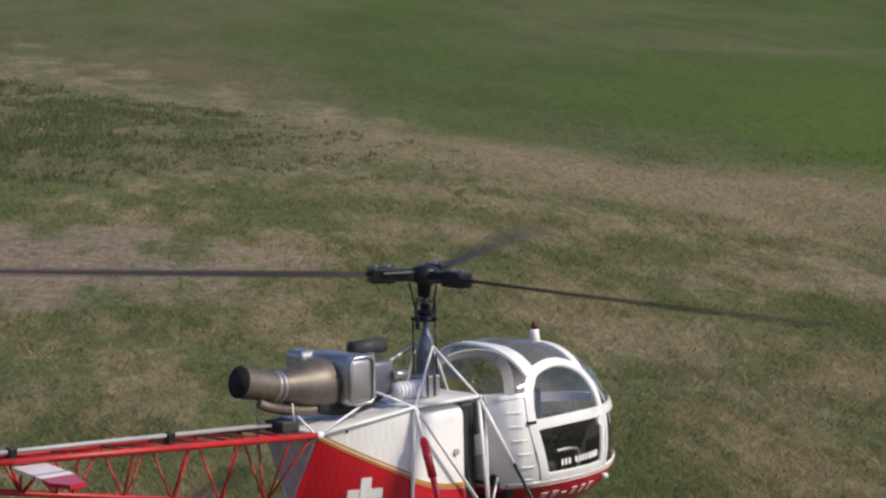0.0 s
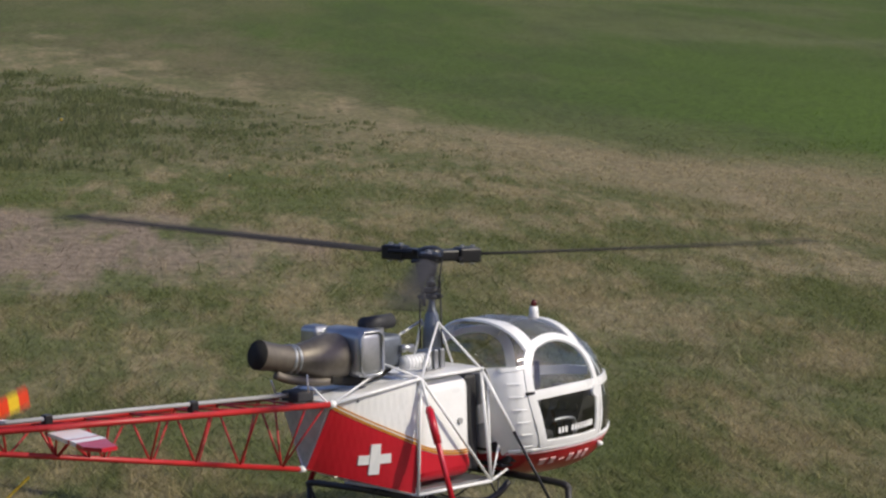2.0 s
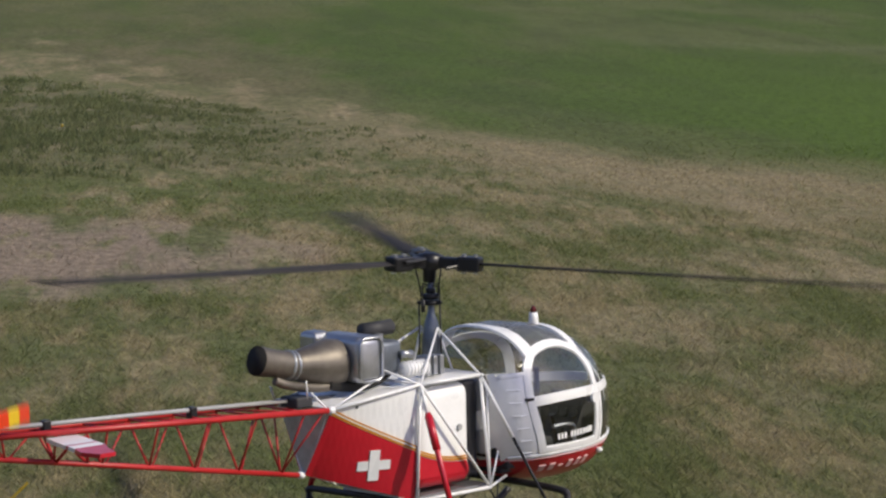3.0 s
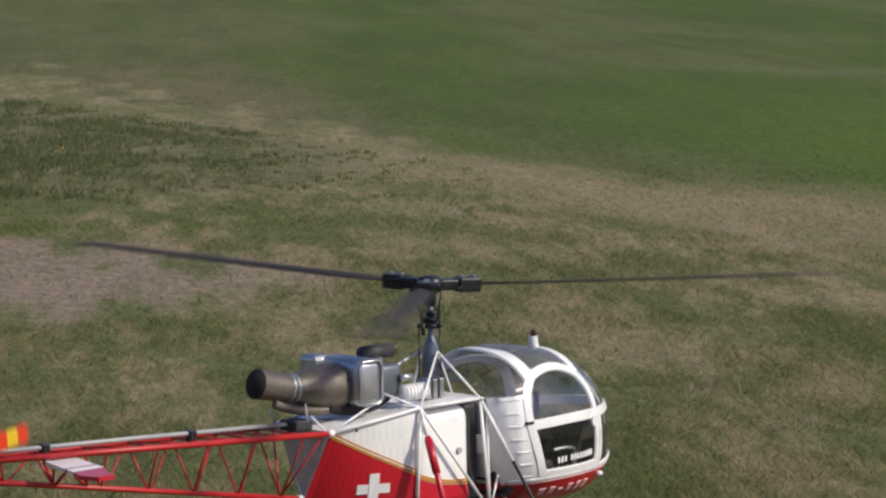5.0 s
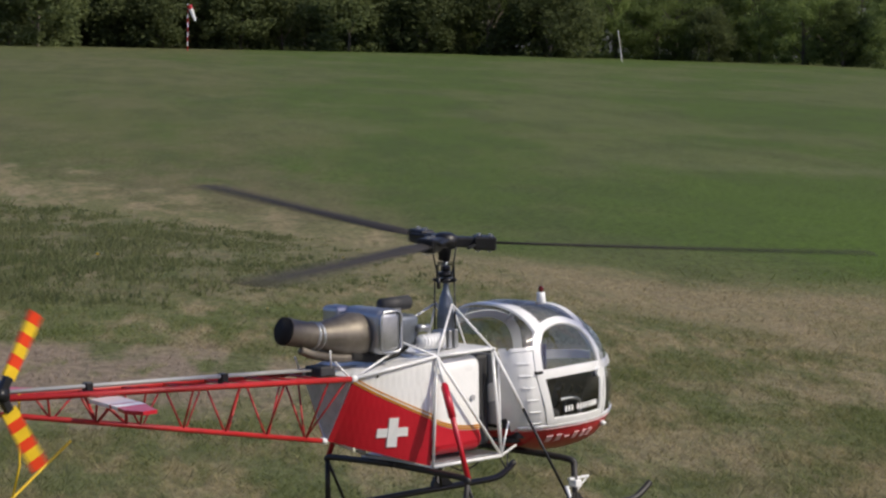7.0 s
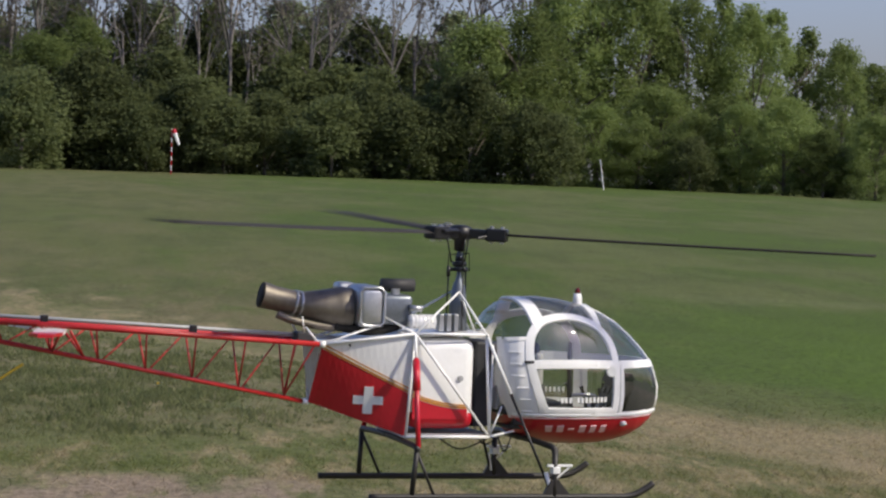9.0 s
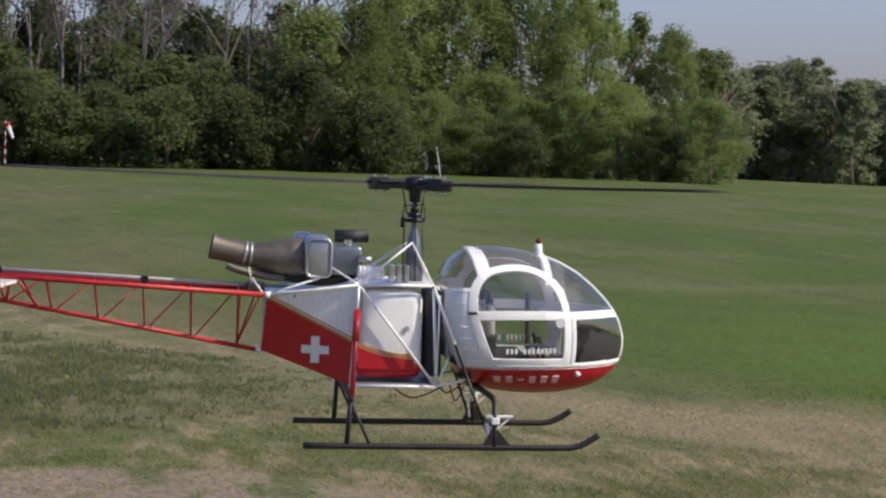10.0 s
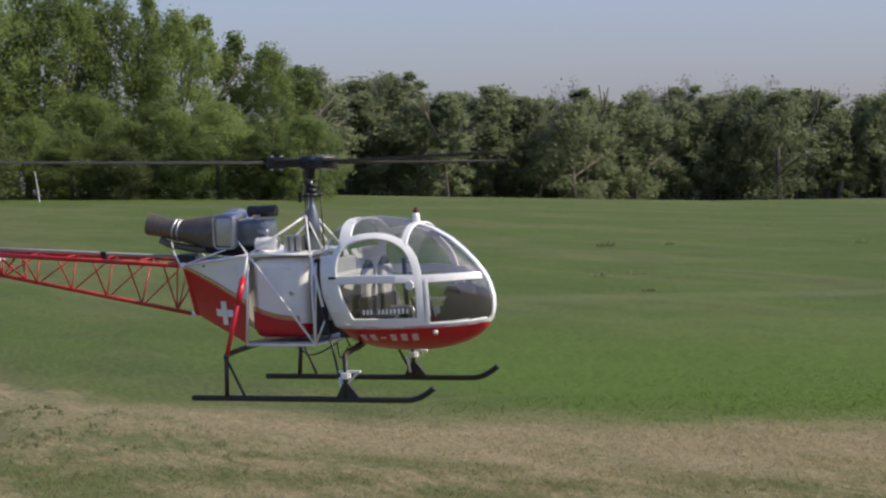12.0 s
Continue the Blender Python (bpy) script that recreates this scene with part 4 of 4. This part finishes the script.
    # tank with red bottom and gold lines
    tank = part("fuel_tank", box((-0.132, -0.094, 0.180), (0.016, 0.094, 0.368), 0.026, 5), WHITE, heli, "white rounded fuel tank", True)
    part("tank_base", box((-0.1325, -0.0945, 0.168), (0.0165, 0.0945, 0.216), 0.022, 5), RED, tank, "red tank bottom", True)
    crest = lambda x: 0.212 + 1.75 * max(0.0, -0.008 - x) ** 2
    for s in (-1, 1):
        line = [(-0.128 + 0.0115 * k, crest(-0.128 + 0.0115 * k)) for k in range(12)]
        part("red_field", plate([(x, s * 0.0951, z) for x, z in line] + [(-0.004, s * 0.0951, 0.190), (-0.128, s * 0.0951, 0.190)], 0.002, (0, 1, 0)), RED, tank, "red lower half of the tank")
        for dz, w in ((0.0020, 0.0040), (0.0078, 0.0030)):
            part("stripe", plate([(x, s * 0.0956, z + dz) for x, z in line] + [(x, s * 0.0956, z + dz + w) for x, z in line[::-1]], 0.002, (0, 1, 0)), GOLD, tank, "gold line")
    part("filler_cap", tube([(-0.02, -0.093, 0.28), (-0.02, -0.0985, 0.28)], 0.006, 12), GREY, tank)
    part("rear_panel", plate([(-0.335, -0.072, 0.345), (-0.335, 0.072, 0.345), (-0.334, 0.003, 0.216), (-0.334, -0.003, 0.216)], 0.004, (1, 0, 0)), SILVER, heli, "silver rear panel")
    part("deck", plate([(-0.332, -0.072, 0.350), (-0.13, -0.098, 0.376), (0.04, -0.092, 0.378), (0.04, 0.092, 0.378), (-0.13, 0.098, 0.376), (-0.332, 0.072, 0.350)], 0.004, (0, 0, 1)), WHITE, heli, "white engine deck")
    part("gear_bay", box((0.024, -0.060, 0.17), (0.062, 0.060, 0.36), 0.006), DARK, heli)
    part("bottom_tray", plate([(-0.145, -0.098, 0.156), (0.05, -0.10, 0.157), (0.05, 0.10, 0.157), (-0.145, 0.098, 0.156)], 0.004, (0, 0, 1)), ALU, heli)
    # -- engine
    axis = curve_points([(-0.455, -0.012, 0.451), (-0.425, -0.011, 0.444), (-0.383, -0.009, 0.435), (-0.366, -0.008, 0.432), (-0.325, -0.004, 0.428), (-0.285, 0, 0.425), (-0.250, 0, 0.424)], 4)
    exh = part("exhaust", tube(axis, [0.0290, 0.0285, 0.0280, 0.0275] + [0.0268] * 9 + [0.029 + 0.0180 * k / 8 for k in range(8)] + [0.047 - 0.0006 * k for k in range(4)], 28, cap=False), BRONZE, heli, "heat-stained exhaust pipe", True)
    # Its capped end closes the mouth: a black disc for the pipe's dark depth.
    part("exhaust_liner", tube([p + Vector((-0.0005 if k == 0 else 0, 0, 0)) for k, p in enumerate(axis[:9])], [0.0278, 0.0272, 0.0266, 0.0262, 0.0256, 0.0256, 0.0256, 0.0250, 0.0245], 24), SOOT, exh, "black plug for the dark, sooty bore", True)
    for p, q in ((axis[8], axis[9]), (axis[11], axis[12])):
        part("clamp_ring", tube([p, p + (q - p).normalized() * 0.005], 0.0292, 24), ALU, exh, "bright ring", True)
    part("bleed_pipe", tube(curve_points([(-0.42, -0.022, 0.410), (-0.395, -0.024, 0.400), (-0.36, -0.02, 0.392), (-0.31, -0.02, 0.384), (-0.26, -0.02, 0.384)]), 0.009, 10), BRONZE, exh, "", True)
    part("silencer_box", box((-0.249, -0.066, 0.386), (-0.186, 0.066, 0.477), 0.016, 4), STEEL, heli, "polished steel silencer box", True)
    rim = [(-0.236, 0.390), (-0.199, 0.390), (-0.190, 0.399), (-0.190, 0.464), (-0.199, 0.473), (-0.236, 0.473), (-0.245, 0.464), (-0.245, 0.399)]
    part("box_rim", ribbon([Vector((x, -0.0665, z)) for x, z in rim], [Vector((0, -1, 0))] * 8, 0.006, 0.0025, True), STEEL, heli, "", True)
    part("heat_shield", box((-0.268, 0.040, 0.440), (-0.225, 0.090, 0.480), 0.010, 3), STEEL, heli)
    part("engine_block", box((-0.198, -0.045, 0.392), (-0.118, 0.045, 0.458), 0.010, 3), BLUE, heli, "blue-grey engine casing", True)
    part("air_intake", tube([(-0.178, 0.006, 0.477), (-0.103, 0.006, 0.478)], 0.0145, 18), DARK, heli, "black air filter", True)
    part("intake_neck", tube([(-0.15, -0.01, 0.45), (-0.15, -0.01, 0.47)], 0.010, 12), STEEL, heli)
    part("exhaust_elbow", tube(curve_points([(-0.29, -0.02, 0.388), (-0.22, -0.02, 0.378), (-0.16, -0.02, 0.386), (-0.12, -0.015, 0.405)]), 0.012, 12), SOOT, heli, "black pipe", True)
    fil = part("oil_cooler", tube([(-0.130, -0.056, 0.401), (-0.072, -0.056, 0.401)], 0.0145, 16), WHITE, heli, "white ribbed cylinder", True)
    for k in range(7):
        part("cooling_fin", tube([(-0.126 + 0.0085 * k, -0.056, 0.401), (-0.123 + 0.0085 * k, -0.056, 0.401)], 0.0165, 16), WHITE, fil)
    for k in range(3):
        part("servo", box((-0.058 + 0.017 * k, -0.05, 0.380), (-0.047 + 0.017 * k, -0.015, 0.418), 0.002), STEEL, heli)
    part("fuel_valve", tube([(-0.128, -0.050, 0.43), (-0.112, -0.050, 0.43), (-0.100, -0.050, 0.428)], [0.009, 0.006, 0.009], 12), STEEL, heli, "", True)
    # -- mast and controls
    mast = part("mast", tube([(0, 0, 0.38), (0, 0, 0.44), (0, 0, 0.478), (0, 0, 0.49), (0, 0, 0.50), (0, 0, 0.597)], [0.021, 0.0195, 0.0135, 0.0085, 0.006, 0.0055], 16), BLUE, heli, "dark metal mast housing", True)
    for z, r, h in ((0.516, 0.020, 0.008), (0.528, 0.016, 0.010), (0.540, 0.010, 0.010)):
        part("swashplate", tube([(0, 0, z - h / 2), (0, 0, z + h / 2)], r, 18), BLACK, mast, "black swashplate ring", True)
    for k in range(3):
        a = 0.6 + 2.094 * k
        c, s = math.cos(a), math.sin(a)
        bar((0.026 * c, 0.026 * s, 0.38), (0.024 * c, 0.024 * s, 0.518), 0.0018, BLACK, "control_rod", mast)
        bar((0.016 * c, 0.016 * s, 0.516), (0.028 * c, 0.028 * s, 0.518), 0.0035, BLACK, "swash_arm", mast)
        bar((0.018 * c, 0.018 * s, 0.53), (0.030 * c, 0.030 * s, 0.585), 0.0016, BLACK, "pitch_link", mast)
    for ax in ((1, 0), (0, 1)):
        loop = [(ax[0] * u, ax[1] * u, z) for u, z in ((-0.026, 0.514), (-0.026, 0.548), (0.022, 0.552), (0.024, 0.514))]
        part("swash_guide", tube(loop + loop[:1], 0.0016, 6), BLACK, mast, "thin black guide frame")
    bar((-0.028, -0.008, 0.50), (-0.028, -0.008, 0.524), 0.0042, BLACK, "follower", mast)
    # -- boom of red tubes
    def top(t):
        return Vector((-0.337 - 0.80 * t, 0, 0.349 + 0.040 * t))

    def half(t):
        return 0.076 * (1 - t) + 0.016 * t

    def bot(t):
        return Vector((-0.351 - 0.77 * t, 0, 0.219 + 0.139 * t))

    boom = part("boom_rail", tube([bot(0), bot(1)], 0.0052, 10), RED_TUBE, heli, "red lower boom tube", True)
    for s in (-1, 1):
        part("boom_rail", tube([top(0) + Vector((0, s * half(0), 0)), top(1) + Vector((0, s * half(1), 0))], 0.0058, 10), RED_TUBE, heli, "red upper boom tube", True)
        nodes = [0.067 + 0.134 * k for k in range(7)]
        for k, t0 in enumerate(nodes):
            a = top(t0) + Vector((0, s * half(t0), 0))
            bar(a, bot(t0 - 0.012), 0.0025, RED_TUBE, "boom_brace")
            if s == 1 and k + 1 < len(nodes):
                bar(a, bot(nodes[k + 1] - 0.02), 0.0022, RED_TUBE, "boom_brace")
        bar(top(0.012) + Vector((0, s * half(0), 0)), bot(0.058), 0.0025, RED_TUBE, "boom_brace")
        ft = bar(top(0) + Vector((0, s * half(0), 0)), top(0) + Vector((0.012, s * half(0), 0)), 0.0075, WHITE, "boom_fitting")
    for k in range(7):
        t = 0.067 + 0.134 * k
        bar(top(t) + Vector((0, -half(t), 0)), top(t) + Vector((0, half(t), 0)), 0.0022, RED_TUBE, "boom_crossbar")
        if k < 6:
            t2 = t + 0.134
            bar(top(t) + Vector((0, -half(t), 0)), top(t2) + Vector((0, half(t2), 0)), 0.0018, RED_TUBE, "boom_crossbar")
    bar(bot(0), bot(0) + Vector((0.012, 0, -0.001)), 0.007, WHITE, "boom_fitting")
    shaft = part("tail_drive_shaft", tube([top(-0.12) + Vector((0, 0, 0.014)), top(0.5) + Vector((0, 0, 0.013)), top(0.985) + Vector((0, 0, 0.010))], 0.0042, 10), GREY, heli, "pale grey tail drive shaft", True)
    for t in (0.03, 0.33, 0.735):
        p = top(t) + Vector((0, 0, 0.010))
        part("bearing", box(p - Vector((0.008, 0.008, 0.012)), p + Vector((0.008, 0.008, 0.009)), 0.002), BLACK, shaft, "black shaft bearing")
    # stabiliser
    for s in (-1, 1):
        o, z = top(0.70), 0.367
        prev = 0.030
        for k, (y1, mt) in enumerate(((0.120, WHITE), (0.129, RED), (0.158, INK), (0.236, RED))):
            outline = []
            for y in (prev, y1):
                sweep = -0.24 * (y - 0.03)
                outline.append((y, o.x - 0.048 + sweep, o.x + 0.016 + sweep))
            (ya, a0, a1), (yb, b0, b1) = outline
            if k == 3:
                mid = (ya + yb) / 2
                pl = [(a0, s * ya, z), (b0 + 0.004, s * mid, z), (b0 + 0.016, s * yb, z), (b1 - 0.016, s * yb, z), (b1 - 0.002, s * mid, z), (a1, s * ya, z)]
            else:
                pl = [(a0, s * ya, z), (b0, s * yb, z), (b1, s * yb, z), (a1, s * ya, z)]
            part("stabiliser_section", plate(pl, 0.007, (0, 0, 1)), mt, heli, "white stabiliser with red tip")
            prev = y1
        bar((o.x, s * 0.05, z), (o.x - 0.01, 0, bot(0.71).z), 0.003, RED_TUBE, "stabiliser_brace")
        bar((o.x + 0.02, s * 0.05, z), (o.x + 0.06, 0, bot(0.64).z), 0.003, RED_TUBE, "stabiliser_brace")
    # yellow tail guard
    part("tail_guard", tube(curve_points([(-0.967, 0, 0.292), (-1.035, 0, 0.247), (-1.105, 0, 0.200), (-1.15, 0, 0.18), (-1.185, 0, 0.20), (-1.18, 0, 0.28), (-1.13, 0, 0.38)]), 0.0028, 8), YELLOW, heli, "yellow tail rotor guard", True)
    part("guard_strut", tube([(-1.080, 0, 0.395), (-1.083, 0, 0.26), (-1.100, 0, 0.205)], 0.0022, 8), YELLOW, heli, "", True)
    part("tail_gearbox", box((-1.172, -0.028, 0.382), (-1.115, 0.016, 0.422), 0.008, 3), BLACK, heli, "black tail gearbox", True)
    # -- skids
    for s in (-1, 1):
        y = s * 0.205
        sk = part("skid", tube(curve_points([(-0.252, y, 0.032), (-0.1, y, 0.032), (0.10, y, 0.032), (0.30, y, 0.032), (0.345, y, 0.034), (0.372, y, 0.044), (0.400, y, 0.062)], 5), 0.0072, 12), SKID, heli, "black landing skid tube with upturned tip", True)
        part("rear_leg", tube([(-0.150, s * 0.212, 0.140), (-0.157, y, 0.032)], 0.0058, 10), SKID, sk, "", True)
        part("leg_brace", tube([(-0.150, s * 0.211, 0.130), (-0.106, y, 0.034)], 0.0034, 8), SKID, sk, "", True)
        part("front_leg", tube([(0.168, s * 0.203, 0.135), (0.168, y, 0.070), (0.168, y, 0.032)], [0.0070, 0.0062, 0.0070], 12), SKID, sk, "", True)
        part("leg_foot", plate([(0.142, y, 0.036), (0.205, y, 0.036), (0.176, y, 0.070), (0.160, y, 0.070)], 0.010, (0, 1, 0)), SKID, sk)
        bk = part("step_bracket", box((0.160, y - 0.011, 0.083), (0.178, y + 0.011, 0.098), 0.002), INK, sk, "white step bracket")
        part("step", box((0.150, y - 0.004, 0.098), (0.208, y + 0.004, 0.103), 0.001), INK, bk)
        part("step_stay", tube([(0.172, y, 0.072), (0.204, y, 0.099)], 0.002, 6), INK, bk)
        part("front_cross_tube", tube(curve_points([(0.168, s * 0.203, 0.130), (0.164, s * 0.190, 0.140), (0.150, s * 0.10, 0.146), (0.130, 0, 0.150)], 5), 0.0072, 10), SKID, heli, "", True)
        part("rear_cross_tube", tube(curve_points([(-0.150, s * 0.212, 0.132), (-0.150, s * 0.204, 0.140), (-0.152, s * 0.10, 0.144), (-0.152, 0, 0.146)], 5), 0.0068, 10), SKID, heli, "", True)
    for k, (a, b, c) in enumerate((((0.08, -0.06, 0.16), (0.095, -0.075, 0.118), (0.115, -0.06, 0.15)), ((0.06, 0.03, 0.16), (0.085, 0.035, 0.122), (0.13, 0.03, 0.15)), ((-0.06, -0.03, 0.155), (0.0, -0.045, 0.12), (0.075, -0.05, 0.15)))):
        part("cable", tube(curve_points([a, b, c]), 0.0018, 6), BLACK, heli, "loose black cable", True)
    bar((-0.365, -0.05, 0.372), (-0.372, -0.055, 0.408), 0.0016, INK, "aerial")
    part("tail_servo", box((-0.375, -0.03, 0.352), (-0.335, 0.02, 0.372), 0.003), DARK, heli)
    tagged(heli, "red and white scale-model helicopter with open lattice boom, running", "model helicopter")

    # -- main rotor: hub, three grips and blades
    rotor = part("main_rotor", tube([(0, 0, -0.040), (0, 0, -0.016), (0, 0, -0.012), (0, 0, 0.012), (0, 0, 0.018)], [0.012, 0.014, 0.026, 0.026, 0.012], 18), BLACK, heli, "black three-bladed rotor head", True)
    for k in range(3):
        m = Matrix.Rotation(2 * math.pi * k / 3, 4, "Z")
        g = part("blade_grip", box((0.018, -0.013, -0.011), (0.060, 0.013, 0.011), 0.004, 2, m), BLACK, rotor)
        part("grip_end", box((0.058, -0.018, -0.0145), (0.106, 0.018, 0.0145), 0.004, 2, m), BLACK, g)
        for q in (0.070, 0.094):
            part("grip_bolt", tube([m @ Vector((q, 0, -0.019)), m @ Vector((q, 0, 0.019))], 0.0045, 8), STEEL, g)
        part("damper", tube([m @ Vector((0.030, 0.018, 0.006)), m @ Vector((0.085, 0.022, 0.004))], 0.0042, 8), BLACK, g)
        part("pitch_horn", tube([m @ Vector((0.060, -0.016, -0.004)), m @ Vector((0.044, -0.034, -0.008))], 0.0038, 8), BLACK, g)
        cone, R, c = 0.003, 0.915, 0.0225
        prof = [(-1.0, 0.0), (-0.9, 0.16), (-0.6, 0.22), (0.0, 0.16), (1.0, 0.02), (1.0, -0.02), (0.0, -0.10), (-0.6, -0.14), (-0.9, -0.10)]
        bm = bmesh.new()
        rows = []
        for i in range(9):
            r = 0.092 + (R - 0.092) * i / 8
            ch = c * (0.55 if i == 0 else 1.0)
            tw = radians(6.5 - 3.5 * i / 8)
            rows.append([bm.verts.new(m @ Vector((r, (px_ * math.cos(tw)) * ch, cone * r + 0.006 * (r / R) ** 2 - px_ * math.sin(tw) * ch + pz_ * 0.016))) for px_, pz_ in prof])
        for a, b in zip(rows, rows[1:]):
            for i in range(9):
                bm.faces.new((a[i], a[(i + 1) % 9], b[(i + 1) % 9], b[i]))
        bm.faces.new(rows[0])
        bm.faces.new(rows[-1])
        part("blade", bm, BLADE, rotor, "dark rotor blade", True)
    # -- tail rotor
    tail = part("tail_rotor", tube([(0, 0.02, 0), (0, -0.012, 0)], [0.009, 0.013], 14), BLACK, heli, "striped three-bladed tail rotor", True)
    for k in range(3):
        m = Matrix.Rotation(2 * math.pi * k / 3, 4, "Y")
        part("grip_end", box((0.008, -0.009, -0.008), (0.036, 0.005, 0.008), 0.002, 2, m), BLACK, tail)
        for i in range(6):
            r0, r1 = 0.034 + 0.0215 * i, 0.034 + 0.0215 * (i + 1)
            bm = box((r0, -0.005, -0.0155), (r1, 0.001, 0.0155), 0.0)
            bm.transform(m @ Matrix.Rotation(radians(12), 4, "X"))
            part("blade_band", bm, YELLOW if i % 2 == 0 else ORANGE, tail)
    return heli, rotor, tail


heli, rotor, tail = make_helicopter()


def spin(phases, start, per_frame):
    """Angles, a row for each thirtieth of a second, that pass the given phases (mod 120 degrees) at their times."""
    out, angle = [], start
    for (t0, p0), (t1, p1) in zip(phases, phases[1:]):
        n = round((t1 - t0) * FPS)
        want = per_frame * n
        turn = (p1 - p0) + 120 * round((want - (p1 - p0)) / 120)
        out += [(t0 + i / FPS, angle + turn * i / n) for i in range(n)]
        angle += turn
    return out + [(phases[-1][0], angle)]


def motions():
    FLIGHT = [
        (0, 0.5342, 5.5129, -0.0246, 37.87, -1.61, -2.24),
        (0.5, 0.5343, 5.5129, -0.0249, 37.87, -1.62, -2.23),
        (1, 0.5344, 5.5128, -0.0247, 37.87, -1.65, -2.22),
        (1.5, 0.5343, 5.5127, -0.0264, 37.85, -1.66, -2.21),
        (2, 0.5344, 5.5125, -0.0259, 37.81, -1.67, -2.20),
        (2.5, 0.5350, 5.5123, -0.0254, 37.76, -1.67, -2.19),
        (3, 0.5353, 5.5121, -0.0254, 37.73, -1.66, -2.18),
        (5, 0.5356, 5.5121, -0.0248, 37.71, -1.63, -2.18),
        (5.5, 0.5293, 5.5257, 0.0028, 38.72, -0.92, -0.63),
        (6, 0.5283, 5.7066, 0.0743, 40.03, -0.90, -0.31),
        (6.5, 0.4998, 5.7780, 0.1586, 39.04, -1.63, 0.92),
        (7, 0.4860, 5.9540, 0.2261, 39.16, -2.24, -0.23),
        (9, 0.0652, 6.1889, 0.5451, 12.69, 0.26, 0.60),
        (9.5, -0.0455, 6.2359, 0.5774, 5.05, 1.77, 3.40),
        (10, -0.1140, 6.2880, 0.6244, -2.42, 0.37, 2.97),
        (10.5, -0.1410, 6.4931, 0.6436, -12.72, 0.85, 3.38),
        (11, -0.0806, 6.7033, 0.6702, -21.49, 2.71, 4.17),
        (11.5, 0.0212, 6.8091, 0.7054, -28.53, 2.47, 4.08),
        (12, 0.1690, 6.9750, 0.7488, -40.0, 0.06, 4.00),
    ]
    walk(heli, [(t, pose(x, y, z, roll, pitch, yaw)) for t, x, y, z, yaw, pitch, roll in FLIGHT])
    MAIN = [(0.0, 33), (0.5, 3), (1.0, 65), (1.5, 114), (2.0, 105), (2.5, 21), (3.0, 60), (5.0, 102), (5.5, 6), (6.0, 42), (6.5, 60), (7.0, 84), (9.0, 92), (9.5, 75), (10.0, 66), (10.5, 98), (11.0, 9), (11.5, 73), (12.0, 82)]
    walk(rotor, [(t, pose(0, 0, 0.597, float(np.interp(t, [0, 5, 5.6, 7.0, 9.0, 9.5, 10, 10.5, 11, 12], [2.3, 2.3, 4.4, 4.4, 1.0, -2.2, -2.6, -3.2, -4.2, -4.0])), float(np.interp(t, [0, 5, 5.6, 9, 9.5, 10, 10.5, 12], [2.0, 2.0, 1.2, 1.2, 0.7, 0.9, 0.1, 0.5])), 0) @ pose(0, 0, 0, 0, 0, a)) for t, a in spin(MAIN, MAIN[0][1], -80.0)])
    TAIL = [(0.0, 40), (0.5, 60), (1.0, 2), (1.5, 112), (2.0, 105), (2.5, 5), (3.0, 112), (5.0, 110), (5.5, 4), (6.0, 0), (6.5, 60), (7.0, 60), (9.0, 60), (9.5, 60), (10.0, 60), (12.0, 60)]
    walk(tail, [(t, pose(-1.155, -0.048, 0.402, 0, a, 0)) for t, a in spin(TAIL, TAIL[0][1], 78.0)])


motions()
